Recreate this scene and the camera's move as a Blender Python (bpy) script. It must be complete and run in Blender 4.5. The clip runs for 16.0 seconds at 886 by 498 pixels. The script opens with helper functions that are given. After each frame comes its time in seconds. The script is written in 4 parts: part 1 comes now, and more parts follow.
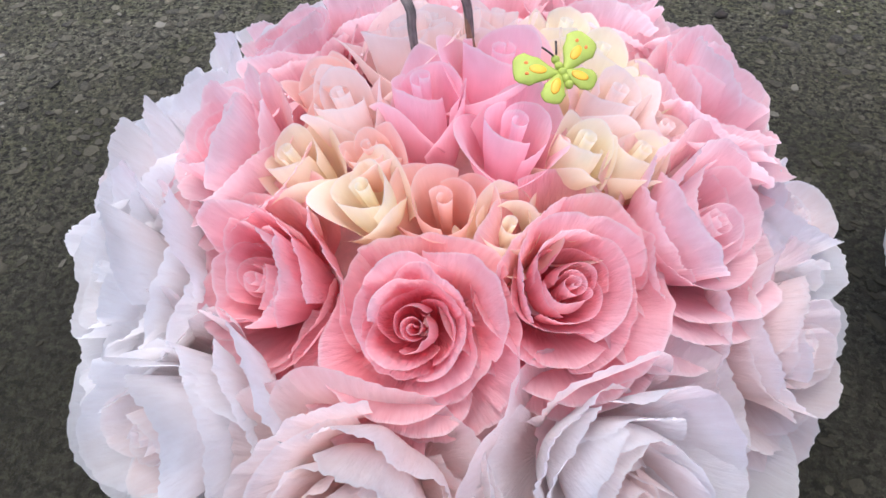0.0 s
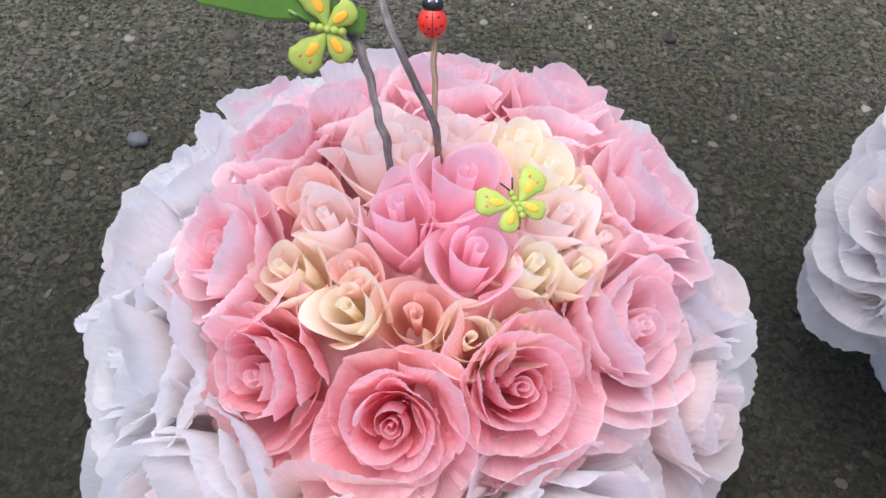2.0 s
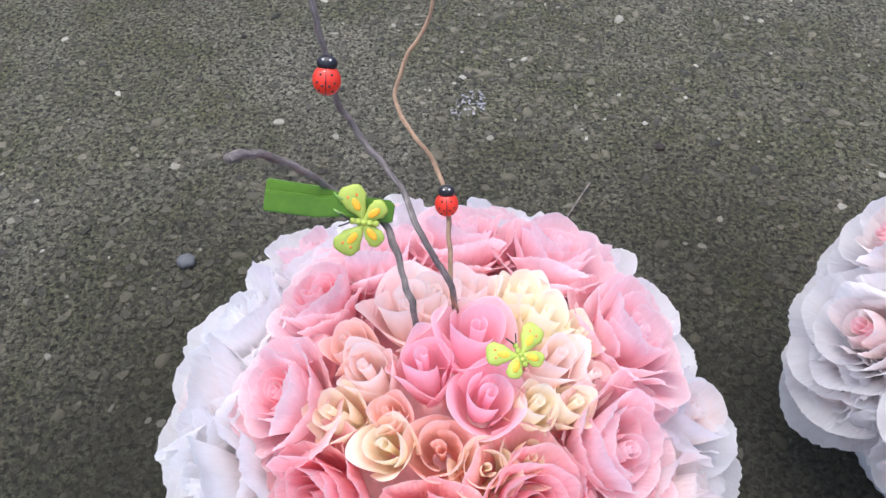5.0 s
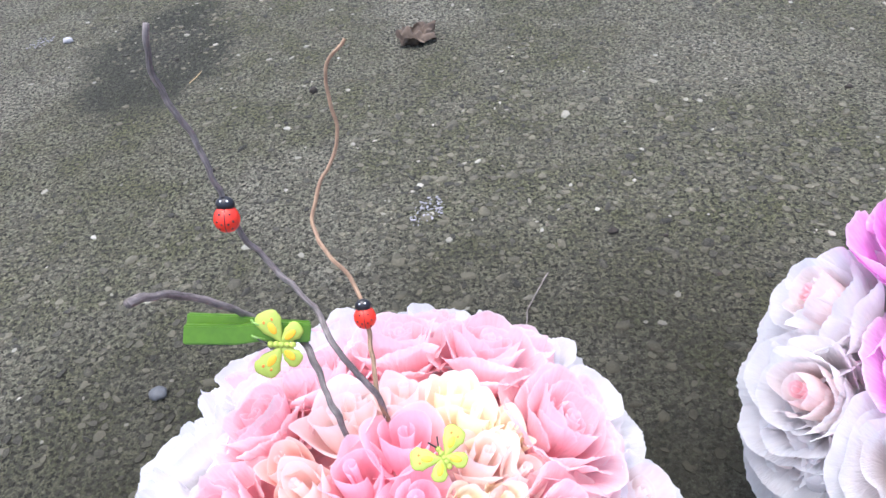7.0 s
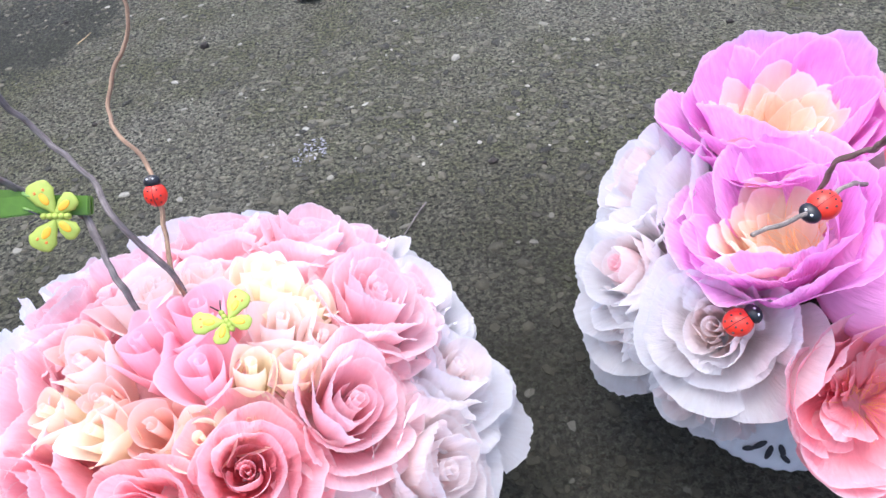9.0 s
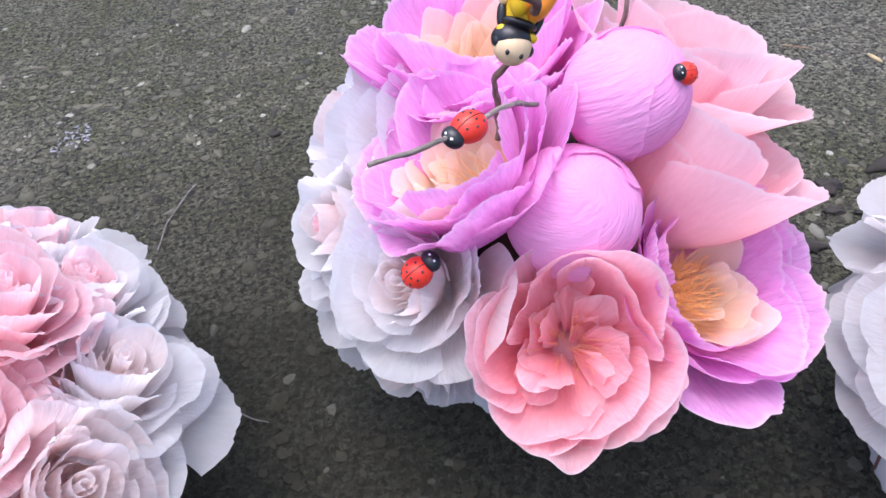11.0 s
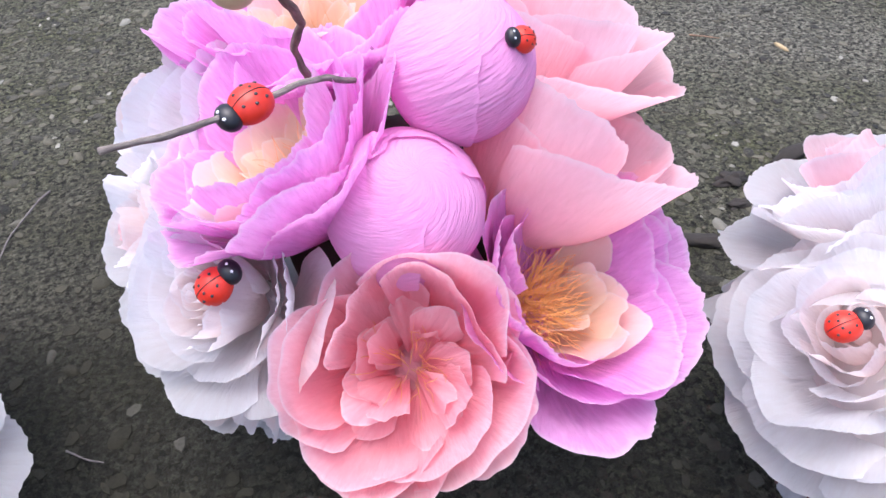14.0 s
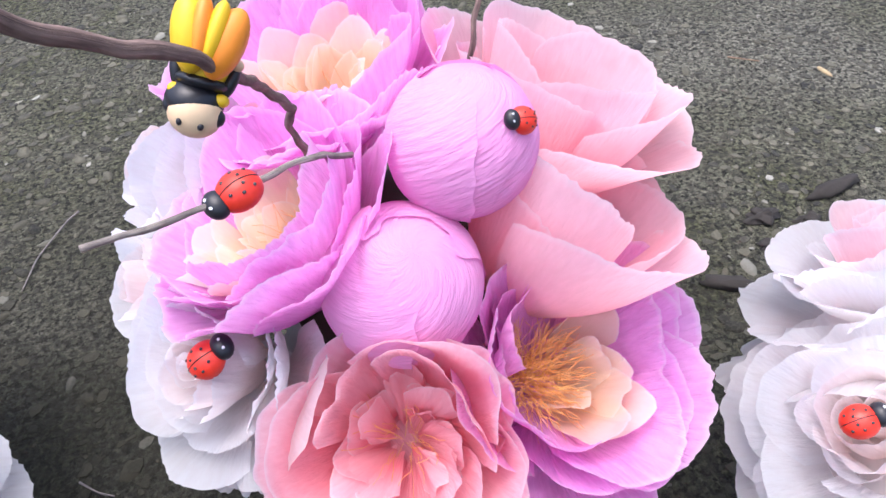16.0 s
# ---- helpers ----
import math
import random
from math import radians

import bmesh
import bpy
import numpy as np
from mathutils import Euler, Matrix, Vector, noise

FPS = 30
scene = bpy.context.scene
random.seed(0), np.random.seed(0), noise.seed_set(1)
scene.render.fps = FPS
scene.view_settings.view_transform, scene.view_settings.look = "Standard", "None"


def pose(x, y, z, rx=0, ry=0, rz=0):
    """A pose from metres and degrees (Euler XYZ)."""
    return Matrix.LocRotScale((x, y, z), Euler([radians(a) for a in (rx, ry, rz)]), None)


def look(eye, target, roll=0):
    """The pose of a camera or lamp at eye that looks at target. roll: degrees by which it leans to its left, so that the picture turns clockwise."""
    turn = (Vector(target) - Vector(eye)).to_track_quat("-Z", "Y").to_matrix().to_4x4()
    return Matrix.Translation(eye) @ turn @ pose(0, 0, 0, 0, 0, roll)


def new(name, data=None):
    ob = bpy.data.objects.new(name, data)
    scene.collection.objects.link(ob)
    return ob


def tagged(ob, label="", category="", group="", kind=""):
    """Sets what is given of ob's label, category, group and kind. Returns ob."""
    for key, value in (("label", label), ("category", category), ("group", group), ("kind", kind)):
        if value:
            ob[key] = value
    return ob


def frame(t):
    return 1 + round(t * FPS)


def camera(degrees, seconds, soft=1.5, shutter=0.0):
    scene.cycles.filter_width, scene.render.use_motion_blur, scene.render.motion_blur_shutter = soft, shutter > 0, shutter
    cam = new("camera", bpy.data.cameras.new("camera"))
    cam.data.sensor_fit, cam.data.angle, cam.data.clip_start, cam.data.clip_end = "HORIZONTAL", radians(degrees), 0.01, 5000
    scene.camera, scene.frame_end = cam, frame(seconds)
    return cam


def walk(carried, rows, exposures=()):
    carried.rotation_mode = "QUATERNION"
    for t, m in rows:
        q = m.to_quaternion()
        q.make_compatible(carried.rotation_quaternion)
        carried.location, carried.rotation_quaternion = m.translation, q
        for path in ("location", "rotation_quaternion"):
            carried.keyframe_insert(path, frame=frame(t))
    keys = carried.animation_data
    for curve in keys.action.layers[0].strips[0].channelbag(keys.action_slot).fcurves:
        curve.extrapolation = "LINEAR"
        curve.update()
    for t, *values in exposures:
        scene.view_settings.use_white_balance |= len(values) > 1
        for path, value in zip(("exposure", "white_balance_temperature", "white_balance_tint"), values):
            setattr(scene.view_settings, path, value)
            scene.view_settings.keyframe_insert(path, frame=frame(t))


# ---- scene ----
cam = camera(65.1, 16.0)
PATH = [
    (0, (0.137, 0.096, 0.307), (0.029, 1.336, -1.259), -0.0),
    (0.5, (0.138, 0.103, 0.322), (0.028, 1.289, -1.285), -0.7),
    (1, (0.139, 0.107, 0.338), (0.099, 1.25, -1.303), 3.5),
    (1.5, (0.135, 0.109, 0.351), (0.147, 1.235, -1.301), 5.7),
    (2, (0.131, 0.115, 0.363), (0.152, 1.244, -1.288), 5.2),
    (2.5, (0.131, 0.115, 0.375), (0.15, 1.252, -1.27), 5.0),
    (3, (0.126, 0.113, 0.387), (0.133, 1.291, -1.229), 4.5),
    (3.5, (0.122, 0.113, 0.393), (0.121, 1.321, -1.2), 3.6),
    (6, (0.145, 0.113, 0.44), (0.108, 1.442, -1.054), -0.3),
    (6.5, (0.158, 0.114, 0.438), (0.129, 1.506, -0.997), -2.2),
    (7, (0.17, 0.107, 0.44), (0.108, 1.568, -0.924), -5.7),
    (7.5, (0.181, 0.093, 0.427), (0.096, 1.582, -0.906), -7.3),
    (8, (0.191, 0.084, 0.409), (0.131, 1.556, -0.943), -7.3),
    (8.5, (0.214, 0.072, 0.392), (0.197, 1.512, -0.995), -6.2),
    (9, (0.238, 0.066, 0.394), (0.283, 1.509, -0.99), -5.5),
    (9.5, (0.261, 0.065, 0.393), (0.383, 1.499, -0.996), -3.9),
    (10, (0.288, 0.065, 0.379), (0.46, 1.473, -1.031), -4.4),
    (12.5, (0.384, 0.08, 0.325), (0.812, 1.432, -1.086), -1.7),
    (13, (0.386, 0.081, 0.322), (0.814, 1.448, -1.073), -2.2),
    (13.5, (0.387, 0.082, 0.321), (0.811, 1.446, -1.079), -2.2),
    (14, (0.39, 0.086, 0.316), (0.823, 1.435, -1.095), -1.4),
    (14.5, (0.391, 0.093, 0.317), (0.821, 1.453, -1.084), -1.9),
    (15, (0.397, 0.099, 0.32), (0.815, 1.475, -1.069), -2.4),
    (15.5, (0.408, 0.101, 0.325), (0.806, 1.479, -1.069), -2.6),
    (16, (0.41, 0.104, 0.331), (0.731, 1.47, -1.094), -3.1),
]
walk(cam, [(t, look(eye, target, roll)) for t, eye, target, roll in PATH],
     exposures=[(0, 0.92, 5960, 12), (3.5, 0.97, 5960, 11), (6, 1.38, 5820, 10), (7, 1.57, 5770, 10), (9, 1.46, 5670, 12), (10, 1.3, 5670, 13), (12.5, 1.20, 5740, 14), (16, 1.34, 5820, 13)])


# ---- world, sun, exposure ----
world = bpy.data.worlds.new("world")
scene.world = world
world.use_nodes = True
wn = world.node_tree.nodes
sky = wn.new("ShaderNodeTexSky")
sky.sky_type, sky.sun_disc = "NISHITA", False
sky.sun_elevation, sky.sun_rotation = radians(80), radians(-60)
sky.air_density, sky.dust_density = 0.7, 6.0
world.node_tree.links.new(sky.outputs[0], wn["Background"].inputs[0])
wn["Background"].inputs[1].default_value = 0.15
sun = new("sun", bpy.data.lights.new("sun", "SUN"))
sun.data.energy, sun.data.angle, sun.data.color = 0.6, radians(90), (1.0, 0.97, 0.93)
sun.matrix_world = look((-0.35, -0.45, 2.4), (0, 0, 0))


# ---- materials ----
class Mat:
    """A node material with a few short ways to add nodes."""

    def __init__(self, name, rough=0.6):
        self.m = bpy.data.materials.new(name)
        self.m.use_nodes = True
        self.t = self.m.node_tree
        self.b = self.t.nodes["Principled BSDF"]
        self.b.inputs["Roughness"].default_value = rough

    def n(self, kind, **values):
        node = self.t.nodes.new(kind)
        for key, value in values.items():
            node.inputs[key.replace("_", " ")].default_value = value
        return node

    def to(self, a, b):
        self.t.links.new(a, b)

    def noise(self, vec, scale, detail=3.0, rough=0.6):
        node = self.n("ShaderNodeTexNoise", Scale=scale, Detail=detail, Roughness=rough)
        if vec:
            self.to(vec, node.inputs["Vector"])
        return node.outputs[0]

    def ramp(self, fac, *stops):
        node = self.n("ShaderNodeValToRGB")
        el = node.color_ramp.elements
        while len(el) < len(stops):
            el.new(0.5)
        for e, (p, c) in zip(el, stops):
            e.position = p
            e.color = (*c, 1) if isinstance(c, tuple) else (c, c, c, 1)
        self.to(fac, node.inputs[0])
        return node.outputs[0]

    def mix(self, fac, a, b, how="MIX"):
        node = self.n("ShaderNodeMix")
        node.data_type, node.blend_type = "RGBA", how
        for socket, value in ((0, fac), (6, a), (7, b)):
            if isinstance(value, (int, float)):
                node.inputs[socket].default_value = value
            elif isinstance(value, tuple):
                node.inputs[socket].default_value = (*value, 1)
            else:
                self.to(value, node.inputs[socket])
        return node.outputs[2]

    def bump(self, height, strength, dist, after=None):
        node = self.n("ShaderNodeBump", Strength=strength, Distance=dist)
        self.to(height, node.inputs["Height"])
        if after:
            self.to(after, node.inputs["Normal"])
        return node.outputs[0]

    def coord(self, which="Object"):
        return self.n("ShaderNodeTexCoord").outputs[which]

    def scaled(self, vec, *s):
        node = self.n("ShaderNodeMapping")
        node.inputs["Scale"].default_value = s
        self.to(vec, node.inputs[0])
        return node.outputs[0]


def crepe(name, base, edge, thin=0.35, ridge=0.55, pitch=750):
    """Crepe paper: fine ridges along the length of the petal, a tone that drifts from base to edge with the shade
    inside the flower painted in, light shining through.
    """
    k = Mat(name, 0.75)
    uv = k.n("ShaderNodeUVMap")
    uv.uv_map = "paper"
    st = k.n("ShaderNodeUVMap")
    st.uv_map = "petal"
    part_v = k.n("ShaderNodeSeparateXYZ")
    k.to(st.outputs[0], part_v.inputs[0])
    rnd = k.n("ShaderNodeObjectInfo").outputs["Random"]
    blot = k.noise(k.coord(), 55.0, 2.0)
    tone = k.mix(k.ramp(part_v.outputs[1], (0.25, 0.0), (1.0, 1.0)), base, edge)
    dim = tuple(c * 0.8 for c in base)
    tone = k.mix(k.ramp(blot, (0.45, 0.0), (0.75, 0.5)), tone, dim)
    tone = k.mix(k.ramp(rnd, (0.0, 0.0), (1.0, 0.45)), tone, edge)
    fine = k.noise(k.scaled(uv.outputs[0], pitch, 0.2 * pitch, 1), 1.0, 3.0, 0.6)
    wide = k.noise(k.scaled(uv.outputs[0], 260, 35, 1), 1.0, 2.0)
    # grooves of the ridges darkened: their shade is put into the tone
    tone = k.mix(k.ramp(fine, (0.38, 0.35 * ridge), (0.62, 0.0)), tone, dim)
    # whitened rim: the light a petal's edge catches, painted on
    lit_rim = tuple(0.45 * c + 0.5 for c in edge)
    tone = k.mix(k.ramp(part_v.outputs[1], (0.955, 0.0), (1.0, 0.75)), tone, lit_rim)
    k.to(tone, k.b.inputs["Base Color"])
    normal = k.bump(fine, min(ridge, 1.0), 0.0011 * 750 / pitch, k.bump(wide, 0.35 * ridge + 0.05, 0.0013))
    k.to(normal, k.b.inputs["Normal"])
    k.b.inputs["Specular IOR Level"].default_value = 0.2
    glow = k.n("ShaderNodeBsdfTranslucent")
    k.to(tone, glow.inputs[0])
    k.to(normal, glow.inputs["Normal"])
    both = k.n("ShaderNodeMixShader", Fac=thin)
    k.to(k.b.outputs[0], both.inputs[1])
    k.to(glow.outputs[0], both.inputs[2])
    k.to(both.outputs[0], k.t.nodes["Material Output"].inputs[0])
    return k.m


def painted(name, colour, rough=0.35, dark=0.75, scale=400.0, bump=0.1, spec=0.5):
    """Hand-painted wood or resin with slightly uneven paint."""
    k = Mat(name, rough)
    v = k.noise(k.coord(), scale, 3.0)
    k.to(k.mix(k.ramp(v, (0.35, 0.0), (0.75, 0.6)), colour, tuple(c * dark for c in colour)), k.b.inputs["Base Color"])
    k.to(k.bump(v, bump, 0.0005), k.b.inputs["Normal"])
    k.b.inputs["Specular IOR Level"].default_value = spec
    return k.m


def bark(name, light, dark):
    k = Mat(name, 0.8)
    uv = k.n("ShaderNodeUVMap")
    uv.uv_map = "paper"
    grain = k.noise(k.scaled(uv.outputs[0], 900, 90, 1), 1.0, 4.0)
    blot = k.noise(k.coord(), 160.0, 3.0)
    tone = k.mix(k.ramp(grain, (0.3, 0.0), (0.7, 1.0)), dark, light)
    tone = k.mix(k.ramp(blot, (0.4, 0.0), (0.7, 0.6)), tone, tuple(c * 0.6 for c in dark))
    k.to(tone, k.b.inputs["Base Color"])
    k.to(k.bump(grain, 0.8, 0.0008), k.b.inputs["Normal"])
    return k.m


ROSE = crepe("rose_pink_crepe", (0.98, 0.38, 0.44), (0.98, 0.69, 0.73), 0.68, 0.6, 520)
BLUSH = crepe("blush_crepe", (0.98, 0.56, 0.62), (0.98, 0.79, 0.82), 0.70, 0.5, 560)
WHITE = crepe("white_crepe", (0.94, 0.87, 0.84), (0.90, 0.91, 0.93), 0.72, 0.5, 560)
PEACHY = crepe("white_peach_crepe", (0.96, 0.77, 0.71), (0.92, 0.87, 0.87), 0.72, 0.5, 560)
CREAM = crepe("cream_paper", (0.98, 0.87, 0.60), (0.98, 0.94, 0.78), 0.52, 0.15)
PEACH = crepe("peach_paper", (0.96, 0.58, 0.48), (0.96, 0.72, 0.65), 0.50, 0.15)
PALE = crepe("pale_peach_paper", (0.97, 0.74, 0.68), (0.97, 0.86, 0.82), 0.58, 0.2)
BUDPINK = crepe("candy_pink_paper", (0.98, 0.46, 0.57), (0.98, 0.70, 0.78), 0.58, 0.25)
VIOLET = crepe("violet_crepe", (0.95, 0.37, 0.82), (0.96, 0.53, 0.89), 0.50, 1.3, 430)
BALL = crepe("violet_bud_crepe", (0.96, 0.40, 0.75), (0.97, 0.53, 0.83), 0.35, 0.6, 560)
SALMON = crepe("salmon_crepe", (0.98, 0.31, 0.39), (0.98, 0.68, 0.73), 0.58, 0.5, 560)
TULIP = crepe("light_pink_crepe", (0.98, 0.56, 0.61), (0.98, 0.68, 0.73), 0.60, 0.5, 560)
INNER = crepe("buttery_peach_paper", (0.97, 0.68, 0.48), (0.96, 0.84, 0.70), 0.58, 0.2)
ORANGE = painted("orange_fringe", (0.98, 0.50, 0.16), 0.6)
FOAM = painted("foam_core", (0.90, 0.62, 0.64), 0.9, 0.7, 200.0, 0.5)
# near-black in place of the shade deep between the violet flowers
GAP_SHADE_FOAM = painted("gap_shade_foam", (0.05, 0.035, 0.03), 0.9, 0.7, 200.0, 0.5)
RED = painted("red_paint", (0.72, 0.035, 0.015), 0.38)
BLACK = painted("black_paint", (0.012, 0.012, 0.016), 0.35)
DOT = painted("white_paint", (0.8, 0.8, 0.82), 0.4)
LIME = painted("lime_paint", (0.37, 0.46, 0.075), 0.6, 0.7, 250.0)
YOLK = painted("yellow_orange_paint", (0.85, 0.42, 0.02), 0.45, 0.8)
RUST = painted("orange_dot_paint", (0.75, 0.20, 0.03), 0.45)
GREEN = painted("green_peg_paint", (0.085, 0.20, 0.008), 0.5, 0.7, 300.0)
STEEL = painted("peg_spring_metal", (0.16, 0.3, 0.06), 0.35, 0.6)
BEIGE = painted("bee_face_paint", (0.75, 0.55, 0.33), 0.45, 0.85)
GOLD = painted("bee_yellow_paint", (0.82, 0.52, 0.01), 0.45, 0.75, 120.0)
AMBER = painted("bee_wing_orange", (0.85, 0.28, 0.02), 0.45, 0.75, 120.0)
TWIG = bark("grey_bark", (0.34, 0.30, 0.28), (0.085, 0.07, 0.066))
TWIG_LIGHT = bark("light_grey_bark", (0.44, 0.38, 0.33), (0.13, 0.105, 0.09))
TWIG_TAN = bark("tan_bark", (0.42, 0.29, 0.18), (0.19, 0.115, 0.075))
TWIG_BROWN = bark("brown_bark", (0.30, 0.205, 0.165), (0.105, 0.065, 0.056))
POT = painted("white_ribbed_pot", (0.72, 0.72, 0.74), 0.55, 0.85, 60.0)
INK = painted("dark_print", (0.03, 0.03, 0.035), 0.7)
STRIPE = painted("brown_stripe", (0.22, 0.10, 0.09), 0.7)
LEAF = painted("dry_leaf", (0.11, 0.082, 0.06), 0.9, 0.5, 120.0, 0.6)
STRAW = painted("straw", (0.42, 0.32, 0.17), 0.8, 0.7)
LITTER = painted("dark_litter", (0.03, 0.025, 0.02), 0.9, 0.6, 200.0, 0.6)
LIME_STAIN = painted("lime_splash", (0.24, 0.24, 0.26), 0.9, 0.7, 300.0, 0.5)


def shade_and_moss(k, tone, p):
    """The nearer concrete is wet and mossy, and the shade that falls there is painted in: a wide patch with an
    irregular rim.
    """
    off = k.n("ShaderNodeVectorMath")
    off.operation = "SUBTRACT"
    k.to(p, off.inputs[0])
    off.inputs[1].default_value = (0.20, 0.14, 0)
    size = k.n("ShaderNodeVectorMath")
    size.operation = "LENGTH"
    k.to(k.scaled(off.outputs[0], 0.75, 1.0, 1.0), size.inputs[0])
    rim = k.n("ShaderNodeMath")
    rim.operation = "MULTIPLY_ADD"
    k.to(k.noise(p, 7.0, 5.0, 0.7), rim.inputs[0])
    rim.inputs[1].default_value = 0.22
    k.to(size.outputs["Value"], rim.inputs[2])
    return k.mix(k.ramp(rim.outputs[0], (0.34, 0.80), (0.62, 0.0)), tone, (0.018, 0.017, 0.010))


def ground_material():
    k = Mat("aggregate_concrete", 0.92)
    p = k.coord()
    big = k.noise(p, 2.6, 4.0)
    mid = k.noise(p, 16.0, 5.0, 0.65)
    fine = k.noise(p, 330.0, 5.0, 0.78)
    pits = k.noise(p, 230.0, 4.0, 0.7)
    grain = k.ramp(fine, (0.40, 0.0), (0.66, 1.0))
    grey = k.mix(grain, (0.072, 0.069, 0.050), (0.31, 0.300, 0.215))
    moss = k.mix(grain, (0.048, 0.049, 0.024), (0.215, 0.220, 0.120))
    tone = k.mix(k.ramp(mid, (0.36, 0.0), (0.64, 1.0)), grey, moss)
    pale = k.mix(grain, (0.105, 0.100, 0.078), (0.43, 0.415, 0.325))
    tone = k.mix(k.ramp(big, (0.47, 0.0), (0.62, 0.9)), tone, pale)
    # near-black in the pits stands for the shade inside them
    tone = k.mix(k.ramp(pits, (0.43, 1.0), (0.50, 0.0)), tone, (0.018, 0.018, 0.013))
    cells = k.n("ShaderNodeTexVoronoi", Scale=260.0)
    k.to(p, cells.inputs["Vector"])
    tone = k.mix(k.ramp(cells.outputs["Color"], (0.50, 0.0), (0.72, 0.6)), tone, (0.060, 0.057, 0.045))
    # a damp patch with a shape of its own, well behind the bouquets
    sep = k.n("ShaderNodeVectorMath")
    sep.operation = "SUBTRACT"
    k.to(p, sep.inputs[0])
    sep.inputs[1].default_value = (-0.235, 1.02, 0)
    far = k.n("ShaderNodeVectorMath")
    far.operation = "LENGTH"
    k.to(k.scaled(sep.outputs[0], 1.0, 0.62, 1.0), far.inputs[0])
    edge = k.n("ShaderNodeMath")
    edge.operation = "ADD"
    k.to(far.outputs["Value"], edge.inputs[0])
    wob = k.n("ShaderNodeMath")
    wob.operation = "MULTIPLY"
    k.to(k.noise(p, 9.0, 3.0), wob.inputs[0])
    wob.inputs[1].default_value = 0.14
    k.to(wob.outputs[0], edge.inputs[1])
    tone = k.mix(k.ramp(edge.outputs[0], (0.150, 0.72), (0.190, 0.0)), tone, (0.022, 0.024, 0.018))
    tone = shade_and_moss(k, tone, p)
    k.to(tone, k.b.inputs["Base Color"])
    h = k.bump(pits, 1.0, 0.010)
    k.to(k.bump(fine, 0.8, 0.002, h), k.b.inputs["Normal"])
    k.b.inputs["Specular IOR Level"].default_value = 0.25
    return k.m


def stone_material(single):
    """Flat stones showing in the worn concrete: mostly dark grey, a few brown or pale."""
    k = Mat("aggregate_stone", 0.9)
    p = k.n("ShaderNodeNewGeometry").outputs["Position"]
    pick = k.n("ShaderNodeObjectInfo").outputs["Random"] if single else k.n("ShaderNodeNewGeometry").outputs["Random Per Island"]
    k.b.inputs["Specular IOR Level"].default_value = 0.2
    rnd = k.ramp(pick, (0.0, (0.022, 0.022, 0.021)), (0.20, (0.050, 0.048, 0.040)), (0.65, (0.092, 0.087, 0.064)), (0.96, (0.120, 0.113, 0.083)), (1.0, (0.34, 0.33, 0.28)))
    fine = k.noise(p, 600.0, 4.0, 0.7)
    tone = k.mix(k.ramp(fine, (0.46, 0.0), (0.72, 0.6)), rnd, (0.16, 0.153, 0.108))
    tone = shade_and_moss(k, tone, p)
    k.to(tone, k.b.inputs["Base Color"])
    k.to(k.bump(fine, 0.7, 0.0012), k.b.inputs["Normal"])
    return k.m


GROUND = ground_material()
STONE, STONE_ONE = stone_material(False), stone_material(True)


# ---- mesh helpers ----
rng = random.Random(7)


def mesh_of(name, verts, faces, material, uv=None, st=None, smooth=True):
    me = bpy.data.meshes.new(name)
    me.from_pydata([tuple(v) for v in verts], [], faces)
    for layer, values in (("paper", uv), ("petal", st)):
        if values is not None:
            data = me.uv_layers.new(name=layer).data
            for loop in me.loops:
                data[loop.index].uv = values[loop.vertex_index]
    mats = material if isinstance(material, (list, tuple)) else [material]
    for m in mats:
        me.materials.append(m)
    if smooth:
        me.polygons.foreach_set("use_smooth", [True] * len(me.polygons))
    me.update()
    return me


def child(name, me, parent, label="", m=None):
    ob = new(name, me)
    ob.parent = parent
    if m is not None:
        ob.matrix_local = m
    return tagged(ob, label)


def part(name, bm, material, parent, label="", m=None):
    """Links a bmesh as one mesh object under a thing or a part."""
    me = bpy.data.meshes.new(name)
    bm.to_mesh(me)
    bm.free()
    for one in material if isinstance(material, (list, tuple)) else [material]:
        me.materials.append(one)
    me.polygons.foreach_set("use_smooth", [True] * len(me.polygons))
    return child(name, me, parent, label, m)


def thing(name, label, category, at=(0, 0, 0), m=None, group="", kind=""):
    ob = new(name)
    ob.empty_display_size = 0.01
    ob.matrix_world = m if m is not None else Matrix.Translation(at)
    return tagged(ob, label, category, group, kind)


def facing(at, axis, spin=0.0):
    """A pose at a place whose z points along axis, turned by spin degrees about it."""
    q = Vector(axis).normalized().to_track_quat("Z", "Y").to_matrix().to_4x4()
    return Matrix.Translation(at) @ q @ Matrix.Rotation(radians(spin), 4, "Z")


def lay(at, forward, up):
    """A pose with x along forward and z near up."""
    z = Vector(up).normalized()
    x = Vector(forward)
    x = (x - z * x.dot(z)).normalized()
    m = Matrix((x, z.cross(x), z)).transposed().to_4x4()
    m.translation = at
    return m


def grid_faces(nu, nv):
    return [(j * nu + i, j * nu + i + 1, (j + 1) * nu + i + 1, (j + 1) * nu + i) for j in range(nv - 1) for i in range(nu - 1)]


def waves(r, n, lo, hi):
    """A smooth random function of one number."""
    terms = [(r.uniform(lo, hi), r.uniform(0, 6.3), r.uniform(0.4, 1.0)) for _ in range(n)]
    size = sum(a for _, _, a in terms)
    return lambda x: sum(a * np.sin(f * x + p) for f, p, a in terms) / size


